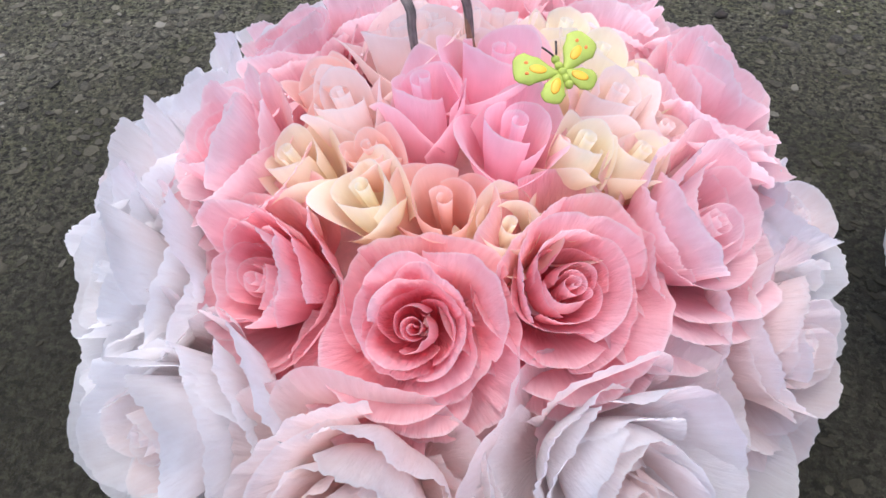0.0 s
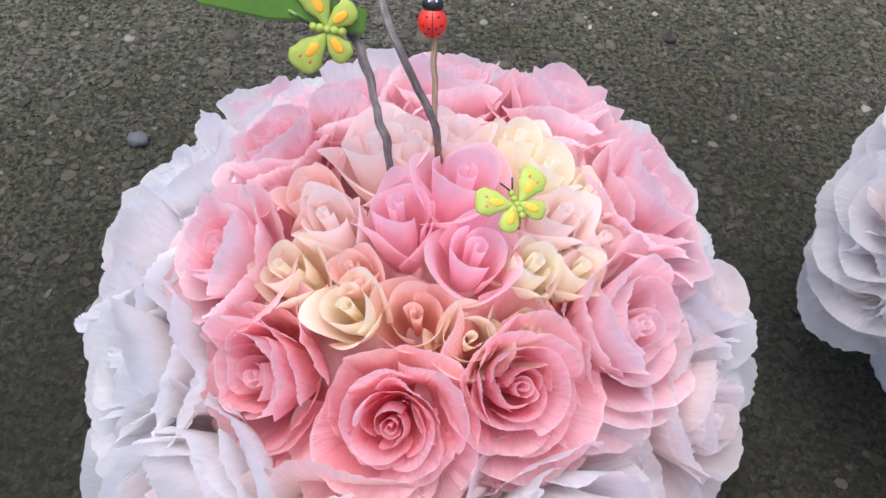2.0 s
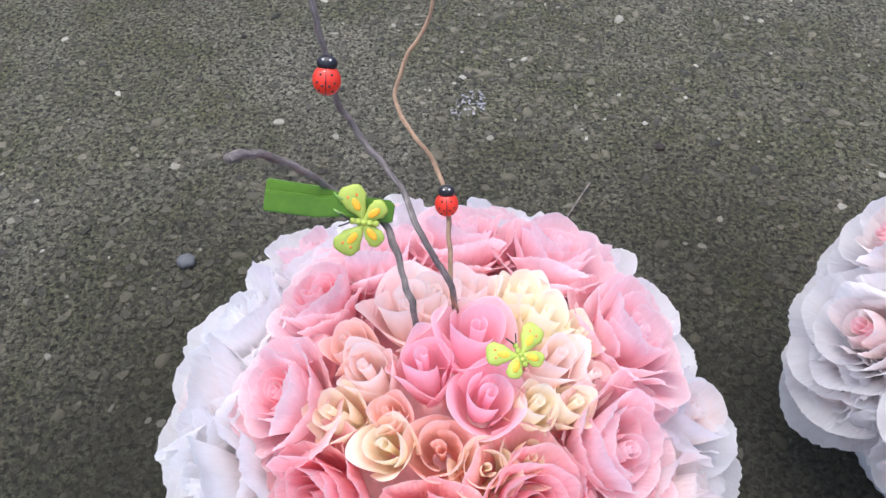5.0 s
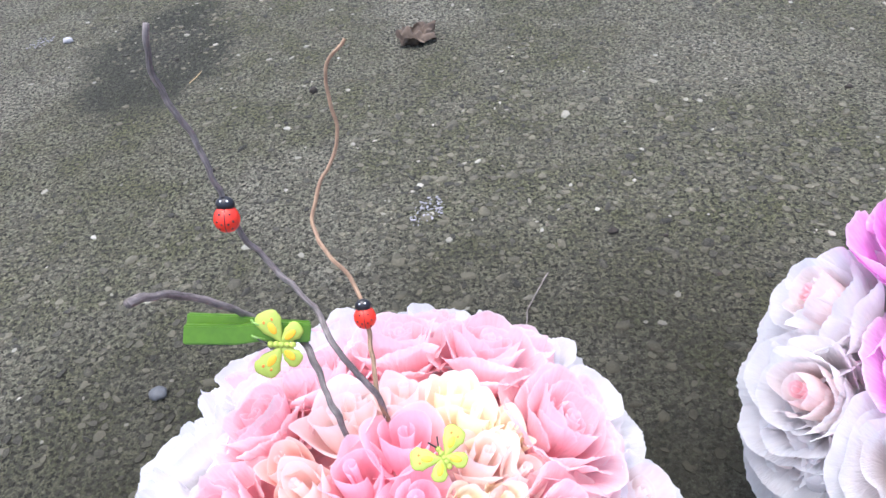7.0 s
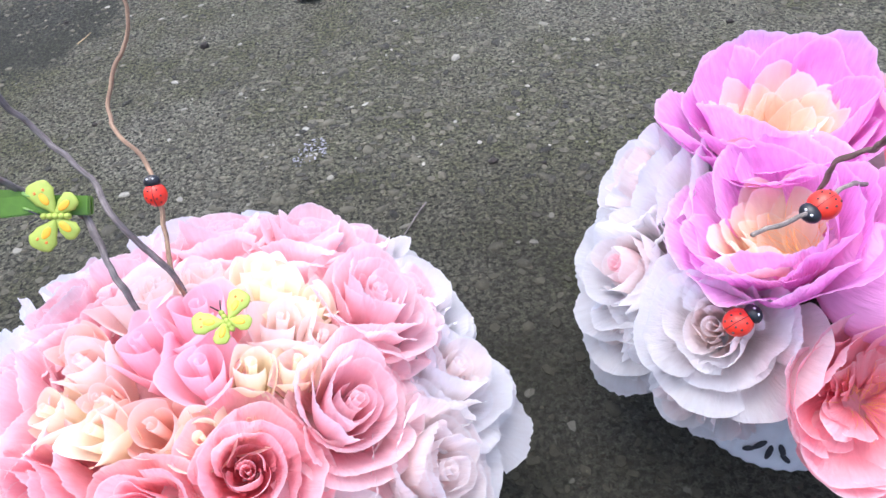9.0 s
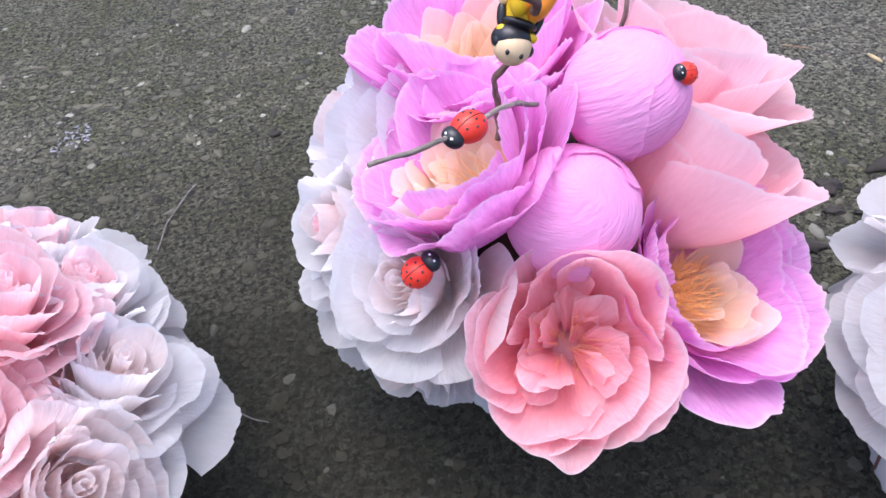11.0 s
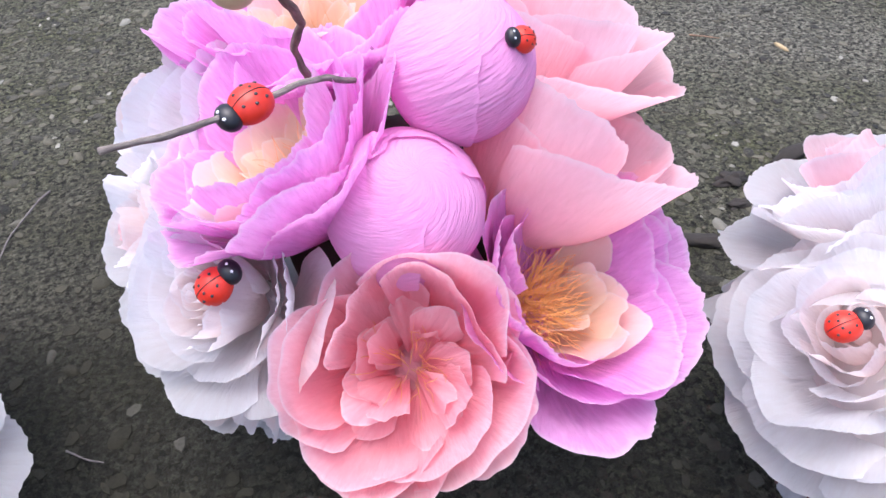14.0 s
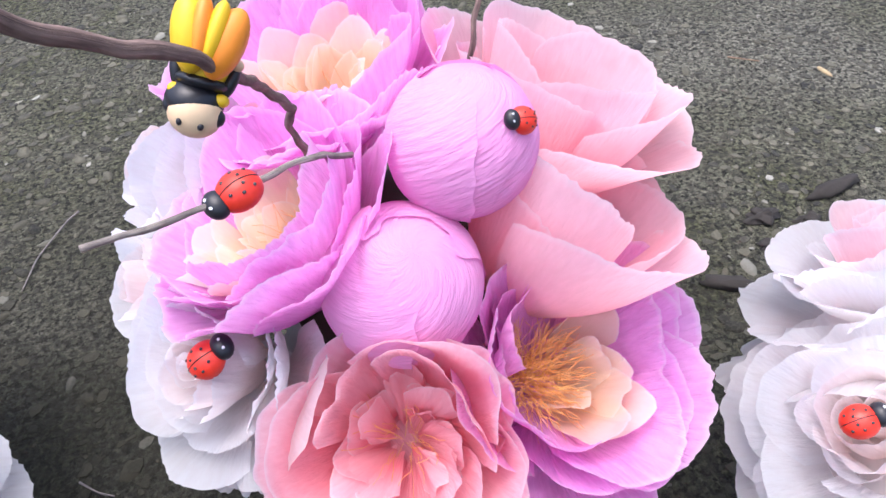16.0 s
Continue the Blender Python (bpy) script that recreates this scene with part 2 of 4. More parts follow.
def petal(parent, R, az, half, base, rim, mat, bulge=18.0, flip=0.0, tip=0.25, sharp=2.4, ruffle=0.03, teeth=0.010, swirl=0.05, curl=0.0, neck=0.55, nu=49, nv=14, name="petal", wave=0.05):
    """One sheet of paper about the flower's axis: from a ring (radius, height) to a rim (radius, height), half radians to either side of az.
    bulge bows it outwards, flip rolls its rim out, swirl tucks one side under the next petal. Lengths in units of R."""
    u = np.linspace(-1, 1, nu)[None, :]
    v = np.linspace(0, 1, nv)[:, None]
    edge, soft, slow = waves(rng, 4, 9, 24), waves(rng, 3, 3, 7), waves(rng, 2, 1.2, 3.0)
    tooth = np.array([rng.uniform(-1, 1) for _ in range(nu)])[None, :]
    (rb, zb), (rr, zr) = base, rim
    chord, ang = math.hypot(rr - rb, zr - zb), math.atan2(rr - rb, zr - zb)
    bow = radians(bulge)
    size = chord * (bow / math.sin(bow) if abs(bow) > 0.01 else 1.0)
    reach = size * (1 - tip * np.abs(u) ** sharp) * (1 + wave * slow(u) + 0.14 * wave * edge(u)) + size * teeth * tooth
    step = reach / (nv - 1)
    lean = ang + bow * (1 - 2 * v) + radians(flip) * np.clip((v - 0.62) / 0.38, 0, 1) ** 1.4 * (0.65 + 0.5 * soft(u * 0.8 + 1))
    mids = (lean[1:] + lean[:-1]) / 2
    r = rb + np.vstack([0 * u, np.cumsum(np.sin(mids) * step, 0)])
    z = zb + np.vstack([0 * u, np.cumsum(np.cos(mids) * step, 0)])
    off = ruffle * v ** 1.8 * (soft(u) + 0.28 * edge(u * 0.7 + 0.2 * v)) + swirl * u * (0.35 + 0.65 * v) - curl * u ** 2 * v ** 1.5 + 0.02 * slow(v * 3 + u)
    off = off + 0.15 * ruffle * tooth * v ** 5
    r = np.maximum(r - np.cos(lean) * off, 0.012)
    z = z + np.sin(lean) * off
    a = radians(az) + u * half * (neck + (1 - neck) * np.sin(np.pi / 2 * np.minimum(1, v / 0.7)))
    pts = np.stack([r * np.cos(a), r * np.sin(a), z], -1).reshape(-1, 3) * R
    mid = 0.5 * (rb + rr) + 0.25 * rr
    uv = np.stack([u * half * mid * R + 0 * v + rng.random(), v * reach * R + rng.random()], -1).reshape(-1, 2)
    st = np.stack([u + 0 * v, v + 0 * u], -1).reshape(-1, 2)
    return child(name, mesh_of(name, pts, grid_faces(nu, nv), mat, uv, st), parent)


def coil(name, R, turns, r_in, r_out, z0, z1, mat, drop=0.1, ragged=0.02):
    """The rolled heart of a rose: one strip wound in a spiral."""
    n = int(turns * 26) + 1
    f = np.linspace(0, 1, n)
    a = f * turns * 2 * math.pi
    w1, w2 = waves(rng, 4, 20, 60), waves(rng, 3, 5, 12)
    pts, uv, st = [], [], []
    for row, k in enumerate((0.0, 0.35, 0.65, 0.9, 1.0)):
        rr = (r_in + (r_out - r_in) * f) * (0.55 + 0.45 * k) * (1 + 0.10 * w2(f))
        zz = z0 + (z1 - drop * f + ragged * w1(f) * k - z0) * k
        for i in range(n):
            pts.append((rr[i] * math.cos(a[i]) * R, rr[i] * math.sin(a[i]) * R, zz[i] * R))
            uv.append((a[i] * rr[i] * R, k * (z1 - z0) * R))
            st.append((0.0, 0.3 + 0.7 * k))
    return mesh_of(name, pts, grid_faces(n, 5), mat, uv, st)


def j(x):
    return rng.uniform(-x, x)


def local_turn(m4, way):
    """The azimuth, in a flower's own axes, of a way in the world, and how much of it lies across the flower's axis."""
    w = m4.to_3x3().inverted() @ Vector(way)
    return math.degrees(math.atan2(w.y, w.x)), min(1.0, 1.5 * math.hypot(w.x, w.y))


ROSE_RINGS = ((2, 0.06, 0.20, 0.06, 1.75), (3, 0.11, 0.34, 0.06, 1.35), (3, 0.17, 0.50, 0.02, 1.30), (4, 0.22, 0.69, -0.06, 1.05), (5, 0.27, 0.90, -0.20, 0.92), (5, 0.30, 1.14, -0.42, 0.88), (6, 0.32, 1.28, -0.85, 0.75))


def rose(bq, at, axis, R, mat, outer=None, spin=0, name="rose", label="", layers=6, loose=0.0, lift=0.35, press=0.35, droop=0.15, middle=None, open_=1.0):
    """A crepe rose: a rolled heart in cups of petals that open more and more. On its upper side the neighbours press the outer petals upright (press, lift); on its lower side they hang (droop)."""
    m4 = facing(at, axis, spin)
    ob = child(name, coil("heart", R, 1.9, 0.025, 0.15, -0.7, 0.07, middle or mat, 0.05, 0.025), bq, label, bq.matrix_world.inverted() @ m4)
    top, steep = local_turn(m4, (0, 0, 1))
    oval, long = rng.uniform(0.03, 0.13), rng.uniform(0, 360)
    for k, (count, rb, rr, zr, half) in enumerate(ROSE_RINGS[:layers]):
        first = rng.uniform(0, 360)
        for i in range(count):
            az = first + 360 * i / count + j(9)
            near = steep * (0.5 + 0.5 * math.cos(radians(az - top))) * (k >= 2) * (0.6 if k == 2 else 1.0)
            far = steep * (0.5 - 0.5 * math.cos(radians(az - top))) * (k >= 3)
            tone = outer if outer and k >= 2 else mat
            egg = 1 + oval * math.cos(2 * radians(az - long)) * min(1.0, 0.3 + 0.25 * k)
            petal(ob, R, az, half * (1 + j(0.10)), (rb, -0.80 - 0.05 * k), (rr * open_ * egg * (1 - press * near + 0.15 * far) * (1 + j(0.07 + 0.06 * loose)), zr + lift * near - droop * far + j(0.04 + loose * 0.09)), tone,
                  22 - 3 * k, (8 + 7 * k) * (1 - 0.5 * near) + j(10 + 22 * loose), 0.20 + j(0.07), 2.8 + j(0.8), 0.022 + 0.010 * k + 0.03 * loose, 0.008, 0.05, 0.02 * k, wave=0.06 + 0.02 * k)
    return ob


def bud(bq, at, axis, R, mat, spin=0, name="rosebud", label="", open_=1.0, tall=2.0):
    """A slim rosebud of smooth paper: a rolled heart wrapped in pointed petals that roll back at the rim."""
    ob = child(name, coil("heart", R, 1.25, 0.05, 0.24, -0.9 * tall, -0.02, mat, 0.06, 0.01), bq, label, bq.matrix_world.inverted() @ facing(at, axis, spin))
    rings = ((2, 0.24, 0.48, 0.02, 1.75, 0.16), (3, 0.30, 0.78, -0.02, 1.30, 0.42))
    for k, (count, rb, rr, zr, half, tip) in enumerate(rings):
        first = rng.uniform(0, 360)
        for i in range(count):
            petal(ob, R, first + 360 * i / count + j(14), half, (rb, -tall), (rr * (open_ if k else 1.0) * (1 + j(0.07)), zr + j(0.10)), mat, 11, (14 + 22 * k) * open_ + j(14), tip, 1.3,
                  0.03, 0.003, 0.10, 0.22 * k, 0.75, 27, 13, wave=0.03)
    return ob


def fringe(parent, R, count, mat, z0, spread, length, at=(0.0, 0.0), name="fringe"):
    """A tuft of thin paper strands."""
    bm = bmesh.new()
    for _ in range(count):
        a, lean = rng.uniform(0, 6.283), rng.uniform(0.1, spread)
        p = Vector((math.cos(a), math.sin(a), 0)) * rng.uniform(0, 0.16) * R + Vector((at[0] * R, at[1] * R, z0 * R))
        d = Vector((math.cos(a) * math.sin(lean), math.sin(a) * math.sin(lean), math.cos(lean)))
        side = d.orthogonal().normalized() * 0.00012
        rows = []
        for s in range(6):
            rows.append([bm.verts.new(p + side), bm.verts.new(p - side * 0.5 + d.cross(side) * 0.87), bm.verts.new(p - side * 0.5 - d.cross(side) * 0.87)])
            p = p + d * (length * R * rng.uniform(0.7, 1.1) / 5)
            d = (d + Vector((j(0.5), j(0.5), j(0.35)))).normalized()
        for lo, hi in zip(rows, rows[1:]):
            for i in range(3):
                bm.faces.new((lo[i], lo[(i + 1) % 3], hi[(i + 1) % 3], hi[i]))
    return part(name, bm, mat, parent, "thin curly paper strands")


def peony(bq, at, axis, R, outer, inner, spin=0, name="peony", label="", inside=12, strands=110, side=None, spread=180, rows=3, deep=0.9, wide=1.0, bow=28, tongues=0, rim=0.0, within=1.0, tuft=0.0, lift=0.25, press=0.25, ragged=0.075, flare=1.0, extra=()):
    """A cup-shaped paper peony: a tuft of strands, inner petals (towards side, if given) and a bowl of broad ones."""
    m4 = facing(at, axis, spin)
    steps = (0.02, 0.10, 0.18, 0.26, 0.32)
    pts = [(r * R * math.cos(i * 0.3142), r * R * math.sin(i * 0.3142), (-deep - 0.05 + 0.35 * r * r) * R) for r in steps for i in range(20)]
    fc = [(k * 20 + i, k * 20 + (i + 1) % 20, k * 20 + 20 + (i + 1) % 20, k * 20 + 20 + i) for k in range(4) for i in range(20)] + [tuple(range(19, -1, -1))]
    ob = child(name, mesh_of(name, pts, fc, outer, [p[:2] for p in pts], [(0, 0.2)] * len(pts)), bq, label, bq.matrix_world.inverted() @ m4)
    to = local_turn(m4, side)[0] if side else 0.0
    top, steep = local_turn(m4, (0, 0, 1))
    if strands:
        fringe(ob, R, strands, ORANGE, -deep + 0.15, 0.9, 0.55, (-tuft * math.cos(radians(to)), -tuft * math.sin(radians(to))))
    for i in range(inside):
        ring = i % 3
        az = to + spread * (2 * ((i * 0.618) % 1) - 1) + j(8)
        petal(ob, R, az, 0.85 - 0.12 * ring, (0.10 + 0.04 * ring, -deep), ((0.26 + 0.14 * ring) * within * (1 + j(0.1)), -0.30 + 0.10 * ring + j(0.08)), inner, 16, 14 + j(16), 0.42 + j(0.1), 1.6,
              0.05, 0.008, 0.06, 0.06, 0.5, 25, 10, "inner_petal")
    for i in range(tongues):
        petal(ob, R, 137.5 * i + j(40), rng.uniform(0.35, 0.7), (rng.uniform(0.06, 0.22), -deep + 0.05), (rng.uniform(0.25, 0.66), rng.uniform(-0.50, -0.12)), inner, j(20), j(25), 0.3, 1.8, 0.05, 0.012, 0.06, 0.05, 0.6, 17, 9, "inner_petal")
    for row, (count, rb, rr, zr, half) in enumerate(((4, 0.14, 0.74, 0.02, 0.95), (4, 0.18, 0.90, -0.03, 0.95), (5, 0.22, 1.04, -0.18, 0.78))[:rows]):
        first = 36 * row + j(10)
        for i in range(count):
            az = first + 360 * i / count + j(8)
            near = steep * (0.5 + 0.5 * math.cos(radians(az - top)))
            petal(ob, R, az, half, (rb, -deep - 0.03 * row), ((rr + 0.8 * (1 - flare) * (1 - rr)) * wide * (1 - press * near) * (1 + j(0.09)), zr * flare + rim + lift * near + j(0.11)), outer, bow - 5 * row * flare + j(7), (10 + 9 * row) * flare + j(20 * flare), 0.24 + j(0.08), 2.3 + j(0.6),
                  ragged, 0.012, 0.06, 0.03, 0.5, wave=0.12)
    for way, half, rr, zr, tip in extra:
        petal(ob, R, local_turn(m4, way)[0], half, (0.25, -deep - 0.08), (rr, zr), outer, 14, 16, tip, 1.9, ragged * 0.7, 0.010, 0.05, 0.04, 0.5, wave=0.06)
    return ob


def ball_bud(bq, at, axis, R, mat, spin=0, label=""):
    """A round closed bud: a ball wrapped in overlapping, wrinkled sheets."""

    def sheet(a0, a1, b0, b1, swell, nu, nv, ragged):
        u, v = np.linspace(0, 1, nu)[None, :], np.linspace(0, 1, nv)[:, None]
        e1, e2, w2 = waves(rng, 5, 6, 34), waves(rng, 5, 6, 34), waves(rng, 3, 4, 9)
        aa = a0 + (a1 - a0) * (u + ragged * e1(v) * (2 * u - 1))
        bb = b0 + (b1 - b0) * (v + ragged * e2(u) * (1 - v))
        seed = rng.uniform(0, 90)

        def crease(a, b):
            """Wrinkles that run slantwise over the sheet, deep here and pulled smooth there."""
            x, y = b * 5 + a * 3.5 + 1.1 * noise.noise(Vector((a * 2, b * 2, seed))), (a - 0.6 * b) * 2.0
            deep = min(1.0, max(0.0, 0.45 + 1.6 * noise.noise(Vector((a * 1.6, b * 1.6, seed + 9)))))
            return (0.15 + 0.85 * deep) * (1 - abs(noise.noise(Vector((x, y, seed)))) * 1.6 - 0.7 * abs(noise.noise(Vector((x * 2.7, y * 2.2, seed + 3)))))

        fold = np.array([[crease(float(aa[q, i]), float(bb[q, i])) for i in range(nu)] for q in range(nv)])
        rr = R * (swell + 0.016 * (fold - 0.5) * np.sin(bb) + 0.008 * w2(bb + aa) * np.sin(bb) + 0.016 * (swell > 1) * (np.clip(1 - 14 * v, 0, 1) + np.abs(2 * u - 1) ** 30))
        pts = np.stack([rr * np.sin(bb) * np.cos(aa), rr * np.sin(bb) * np.sin(aa), rr * np.cos(bb) * 1.02 + 0 * aa], -1).reshape(-1, 3)
        uv = np.stack([(bb + 0.5 * aa) * R, (aa - 0.5 * bb) * R * 0.7], -1).reshape(-1, 2)
        st = np.stack([u + 0 * v, 0.45 + 0.3 * v + 0 * u], -1).reshape(-1, 2)
        return mesh_of("sheet", pts, grid_faces(nu, nv), mat, uv, st)

    ob = child("ball_bud", sheet(0, 2 * math.pi, 0.001, math.pi - 0.001, 1.0, 100, 50, 0.0), bq, label, bq.matrix_world.inverted() @ facing(at, axis, spin))
    for i in range(3):
        a = i * 2.09 + 0.4 + j(0.2)
        child("wrapped_petal", sheet(a, a + 2.7 + j(0.2), 0.30 + 0.15 * i + j(0.08), 2.75, 1.014 + 0.014 * i, 84, 60, 0.026), ob)
    return ob


def tulip(bq, at, axis, R, mat, spin=0, label="", wide=1.0, flare=10, rings=2):
    """A half-open cup of a few broad petals."""
    bm = bmesh.new()
    bmesh.ops.create_uvsphere(bm, u_segments=16, v_segments=8, radius=0.16 * R)
    bmesh.ops.translate(bm, verts=bm.verts, vec=(0, 0, -1.2 * R))
    ob = part("tulip", bm, mat, bq, label, bq.matrix_world.inverted() @ facing(at, axis, spin))
    for row, (rb, rr, zr, half) in enumerate(((0.10, 0.60, 0.02, 1.22), (0.15, 0.76, 0.0, 1.20), (0.18, 1.0, -0.16, 1.0))[:rings]):
        for i in range(3):
            petal(ob, R, 120 * i + 60 * row + j(8), half, (rb, -1.25), (rr * wide * (1 + j(0.05)), zr + j(0.06)), mat, 25 - 4 * row, flare + 8 * row + j(8), 0.20, 2.3, 0.045, 0.008, 0.08, 0.02, 0.6, wave=0.05)
    return ob


def tube(points, radius, taper=0.7, knots=0.12, sides=9, per=6, kink=0.0):
    """A crooked twig through the points: vertices, faces and paper coordinates."""
    p = [Vector(q) for q in points]
    p = [p[0] * 2 - p[1]] + p + [p[-1] * 2 - p[-2]]
    line = []
    for a, b, c, d in zip(p, p[1:], p[2:], p[3:]):
        for s in range(per):
            t = s / per
            line.append(0.5 * ((2 * b) + (c - a) * t + (2 * a - 5 * b + 4 * c - d) * t * t + (3 * b - a - 3 * c + d) * t ** 3))
    line.append(p[-2])
    if kink:
        shift = rng.uniform(0, 50)
        line = [q + noise.noise_vector(q * 130 + Vector((shift, 0, 0))) * kink * radius for q in line]
    n = len(line)
    verts, uv, faces = [], [], []
    x = Vector((1, 0.2, 0.1))
    along = 0.0
    bumps = waves(rng, 4, 18, 60)
    for i, q in enumerate(line):
        d = (line[min(i + 1, n - 1)] - line[max(i - 1, 0)]).normalized()
        x = (x - d * x.dot(d)).normalized()
        y = d.cross(x)
        along += (q - line[i - 1]).length if i else 0
        f = i / (n - 1)
        for s in range(sides):
            a = 2 * math.pi * s / sides
            r = radius * (1 - (1 - taper) * f) * (1 + knots * float(bumps(f)) + 0.06 * math.sin(3 * a + 9 * f))
            verts.append(q + (x * math.cos(a) + y * math.sin(a)) * r)
            uv.append((a * radius, along))
    for i in range(n - 1):
        for s in range(sides):
            faces.append((i * sides + s, i * sides + (s + 1) % sides, (i + 1) * sides + (s + 1) % sides, (i + 1) * sides + s))
    faces += [tuple(reversed(range(sides))), tuple(range((n - 1) * sides, n * sides))]
    return verts, faces, uv


def twig(points, radius, mat, label, taper=0.7, knots=0.12):
    verts, faces, uv = tube(points, radius * 0.76, taper, knots, 10, 9, 0.9)
    return tagged(new("twig", mesh_of("twig", verts, faces, mat, uv)), label, "twig", "twigs in the bouquets")


def ellipsoid(bm, at, size, turn=None, seg=18, rings=12, index=0):
    m = Matrix.Translation(at) @ (turn or Matrix()) @ Matrix.Diagonal((*size, 1))
    made = bmesh.ops.create_uvsphere(bm, u_segments=seg, v_segments=rings, radius=1, matrix=m)
    for f in {f for v in made["verts"] for f in v.link_faces}:
        f.material_index = index
    return made["verts"]


def ladybug(m, length, label, group="wooden ladybugs"):
    """A painted wooden ladybug: x is where its head points, z is up, its foot at the origin."""
    ob = thing("ladybug_ornament", label, "ornament", m=m, group=group)
    L = length

    def on(x, y):
        """A place on the red dome."""
        h = max(0.0, 1 - (x / (0.40 * L)) ** 2 - (y / (0.37 * L)) ** 2)
        return Vector((x - 0.12 * L, y, 0.33 * L * math.sqrt(h)))

    bm = bmesh.new()
    ellipsoid(bm, (-0.12 * L, 0, 0), (0.40 * L, 0.37 * L, 0.33 * L), seg=24, rings=16)
    bmesh.ops.bisect_plane(bm, geom=bm.verts[:] + bm.edges[:] + bm.faces[:], plane_co=(0, 0, -0.02 * L), plane_no=(0, 0, -1), clear_outer=True)
    shell = part("wing_case", bm, RED, ob, "glossy red painted dome")
    bm = bmesh.new()
    ellipsoid(bm, (0.30 * L, 0, 0.05 * L), (0.22 * L, 0.27 * L, 0.20 * L))
    head = part("head", bm, BLACK, ob, "black painted head")
    for s in (-1, 1):
        bm = bmesh.new()
        ellipsoid(bm, (0.40 * L, s * 0.09 * L, 0.21 * L), (0.035 * L, 0.035 * L, 0.02 * L), seg=8, rings=6)
        part("eye", bm, DOT, head, "white painted eye")
        for x, y in ((0.16, 0.14), (-0.04, 0.22), (-0.12, 0.09), (-0.25, 0.17)):
            bm = bmesh.new()
            ellipsoid(bm, on(x * L, s * y * L), (0.035 * L, 0.035 * L, 0.018 * L), seg=8, rings=6)
            part("spot", bm, BLACK, shell, "black painted spot")
    verts, faces, _ = tube([on(x * L, 0) for x in (0.3, 0.15, 0, -0.15, -0.3, -0.38)], 0.012 * L, 1.0, 0.0, 6, 3)
    child("seam", mesh_of("seam", verts, faces, BLACK), shell, "thin black painted line")
    return ob


def butterfly(m, span, label):
    """A puffy painted butterfly lying on its back plate: y is its head, z is up."""
    ob = thing("butterfly_ornament", label, "ornament", m=m, group="butterfly ornaments")
    bm = bmesh.new()
    for k in range(5):
        ellipsoid(bm, (0, (0.16 - 0.09 * k) * span, 0.05 * span), (0.055 * span, 0.06 * span, 0.06 * span), seg=12, rings=8)
    part("body", bm, LIME, ob)
    for s in (-1, 1):
        for name, x, y, a, b, turn in (("upper_wing", 0.27, 0.13, 0.31, 0.17, 32), ("lower_wing", 0.17, -0.16, 0.22, 0.13, -46)):
            bm = bmesh.new()
            rot = Matrix.Rotation(radians(turn * s), 4, "Z")
            vs = ellipsoid(bm, (0, 0, 0), (a * span, b * span, 0.055 * span), seg=24, rings=10)
            for v in vs:
                f = 1 + 0.85 * (s * v.co.x / (a * span)) * (1 if name == "upper_wing" else 0.7)
                v.co.y *= max(0.3, f)
                v.co.x += s * 0.22 * max(0.0, v.co.y) * max(0.0, s * v.co.x / (a * span))
                v.co.y *= 1 + 0.06 * math.sin(9 * math.atan2(v.co.y, v.co.x))
            bmesh.ops.transform(bm, matrix=Matrix.Translation((s * x * span, y * span, 0.03 * span)) @ rot, verts=bm.verts)
            wing = part(name, bm, LIME, ob)
            for dx, dy, size, mat, lab in ((0.0, 0.0, 0.075, YOLK, "yellow-orange painted drop"), (0.15, 0.07, 0.028, RUST, "orange painted dot"), (0.13, -0.07, 0.028, RUST, "orange painted dot")):
                if name == "lower_wing" and dx:
                    continue
                bm = bmesh.new()
                c = rot @ Vector((s * dx * span, dy * span, 0)) + Vector((s * x * span, y * span, 0.03 * span + (0.045 if dx else 0.05) * span))
                ellipsoid(bm, c, (size * span * 1.5 if not dx else size * span, size * span * 0.8, 0.014 * span), rot, seg=12, rings=6)
                part("wing_spot", bm, mat, wing, lab)
        verts, faces, _ = tube([(s * 0.02 * span, 0.2 * span, 0.1 * span), (s * 0.07 * span, 0.30 * span, 0.11 * span), (s * 0.10 * span, 0.36 * span, 0.10 * span)], 0.014 * span, 1.0, 0.0, 6, 3)
        child("feeler", mesh_of("feeler", verts, faces, BLACK), ob, "black painted feeler")
    return ob


# ---- ground ----
n = 48
ring = [(120 * math.cos(2 * math.pi * i / n), 120 * math.sin(2 * math.pi * i / n), 0) for i in range(n)]
ground = tagged(new("ground", mesh_of("ground", ring, [tuple(range(n))], GROUND, smooth=False)), "grey-brown mossy aggregate concrete with small stones", "ground", kind="structure")


def stone_shape(sides=6):
    """An irregular low stone of unit size, half sunk: two rings and a cap."""
    out = [rng.uniform(0.72, 1.15) for _ in range(sides)]
    pts = []
    for scale, h in ((1.0, -0.30), (0.86, 0.16)):
        for i, o in enumerate(out):
            a = 2 * math.pi * (i + rng.uniform(-0.2, 0.2)) / sides
            pts.append((o * scale * math.cos(a), o * scale * math.sin(a), h * rng.uniform(0.7, 1.3)))
    pts.append((rng.uniform(-0.2, 0.2), rng.uniform(-0.2, 0.2), 0.20))
    return np.array(pts)


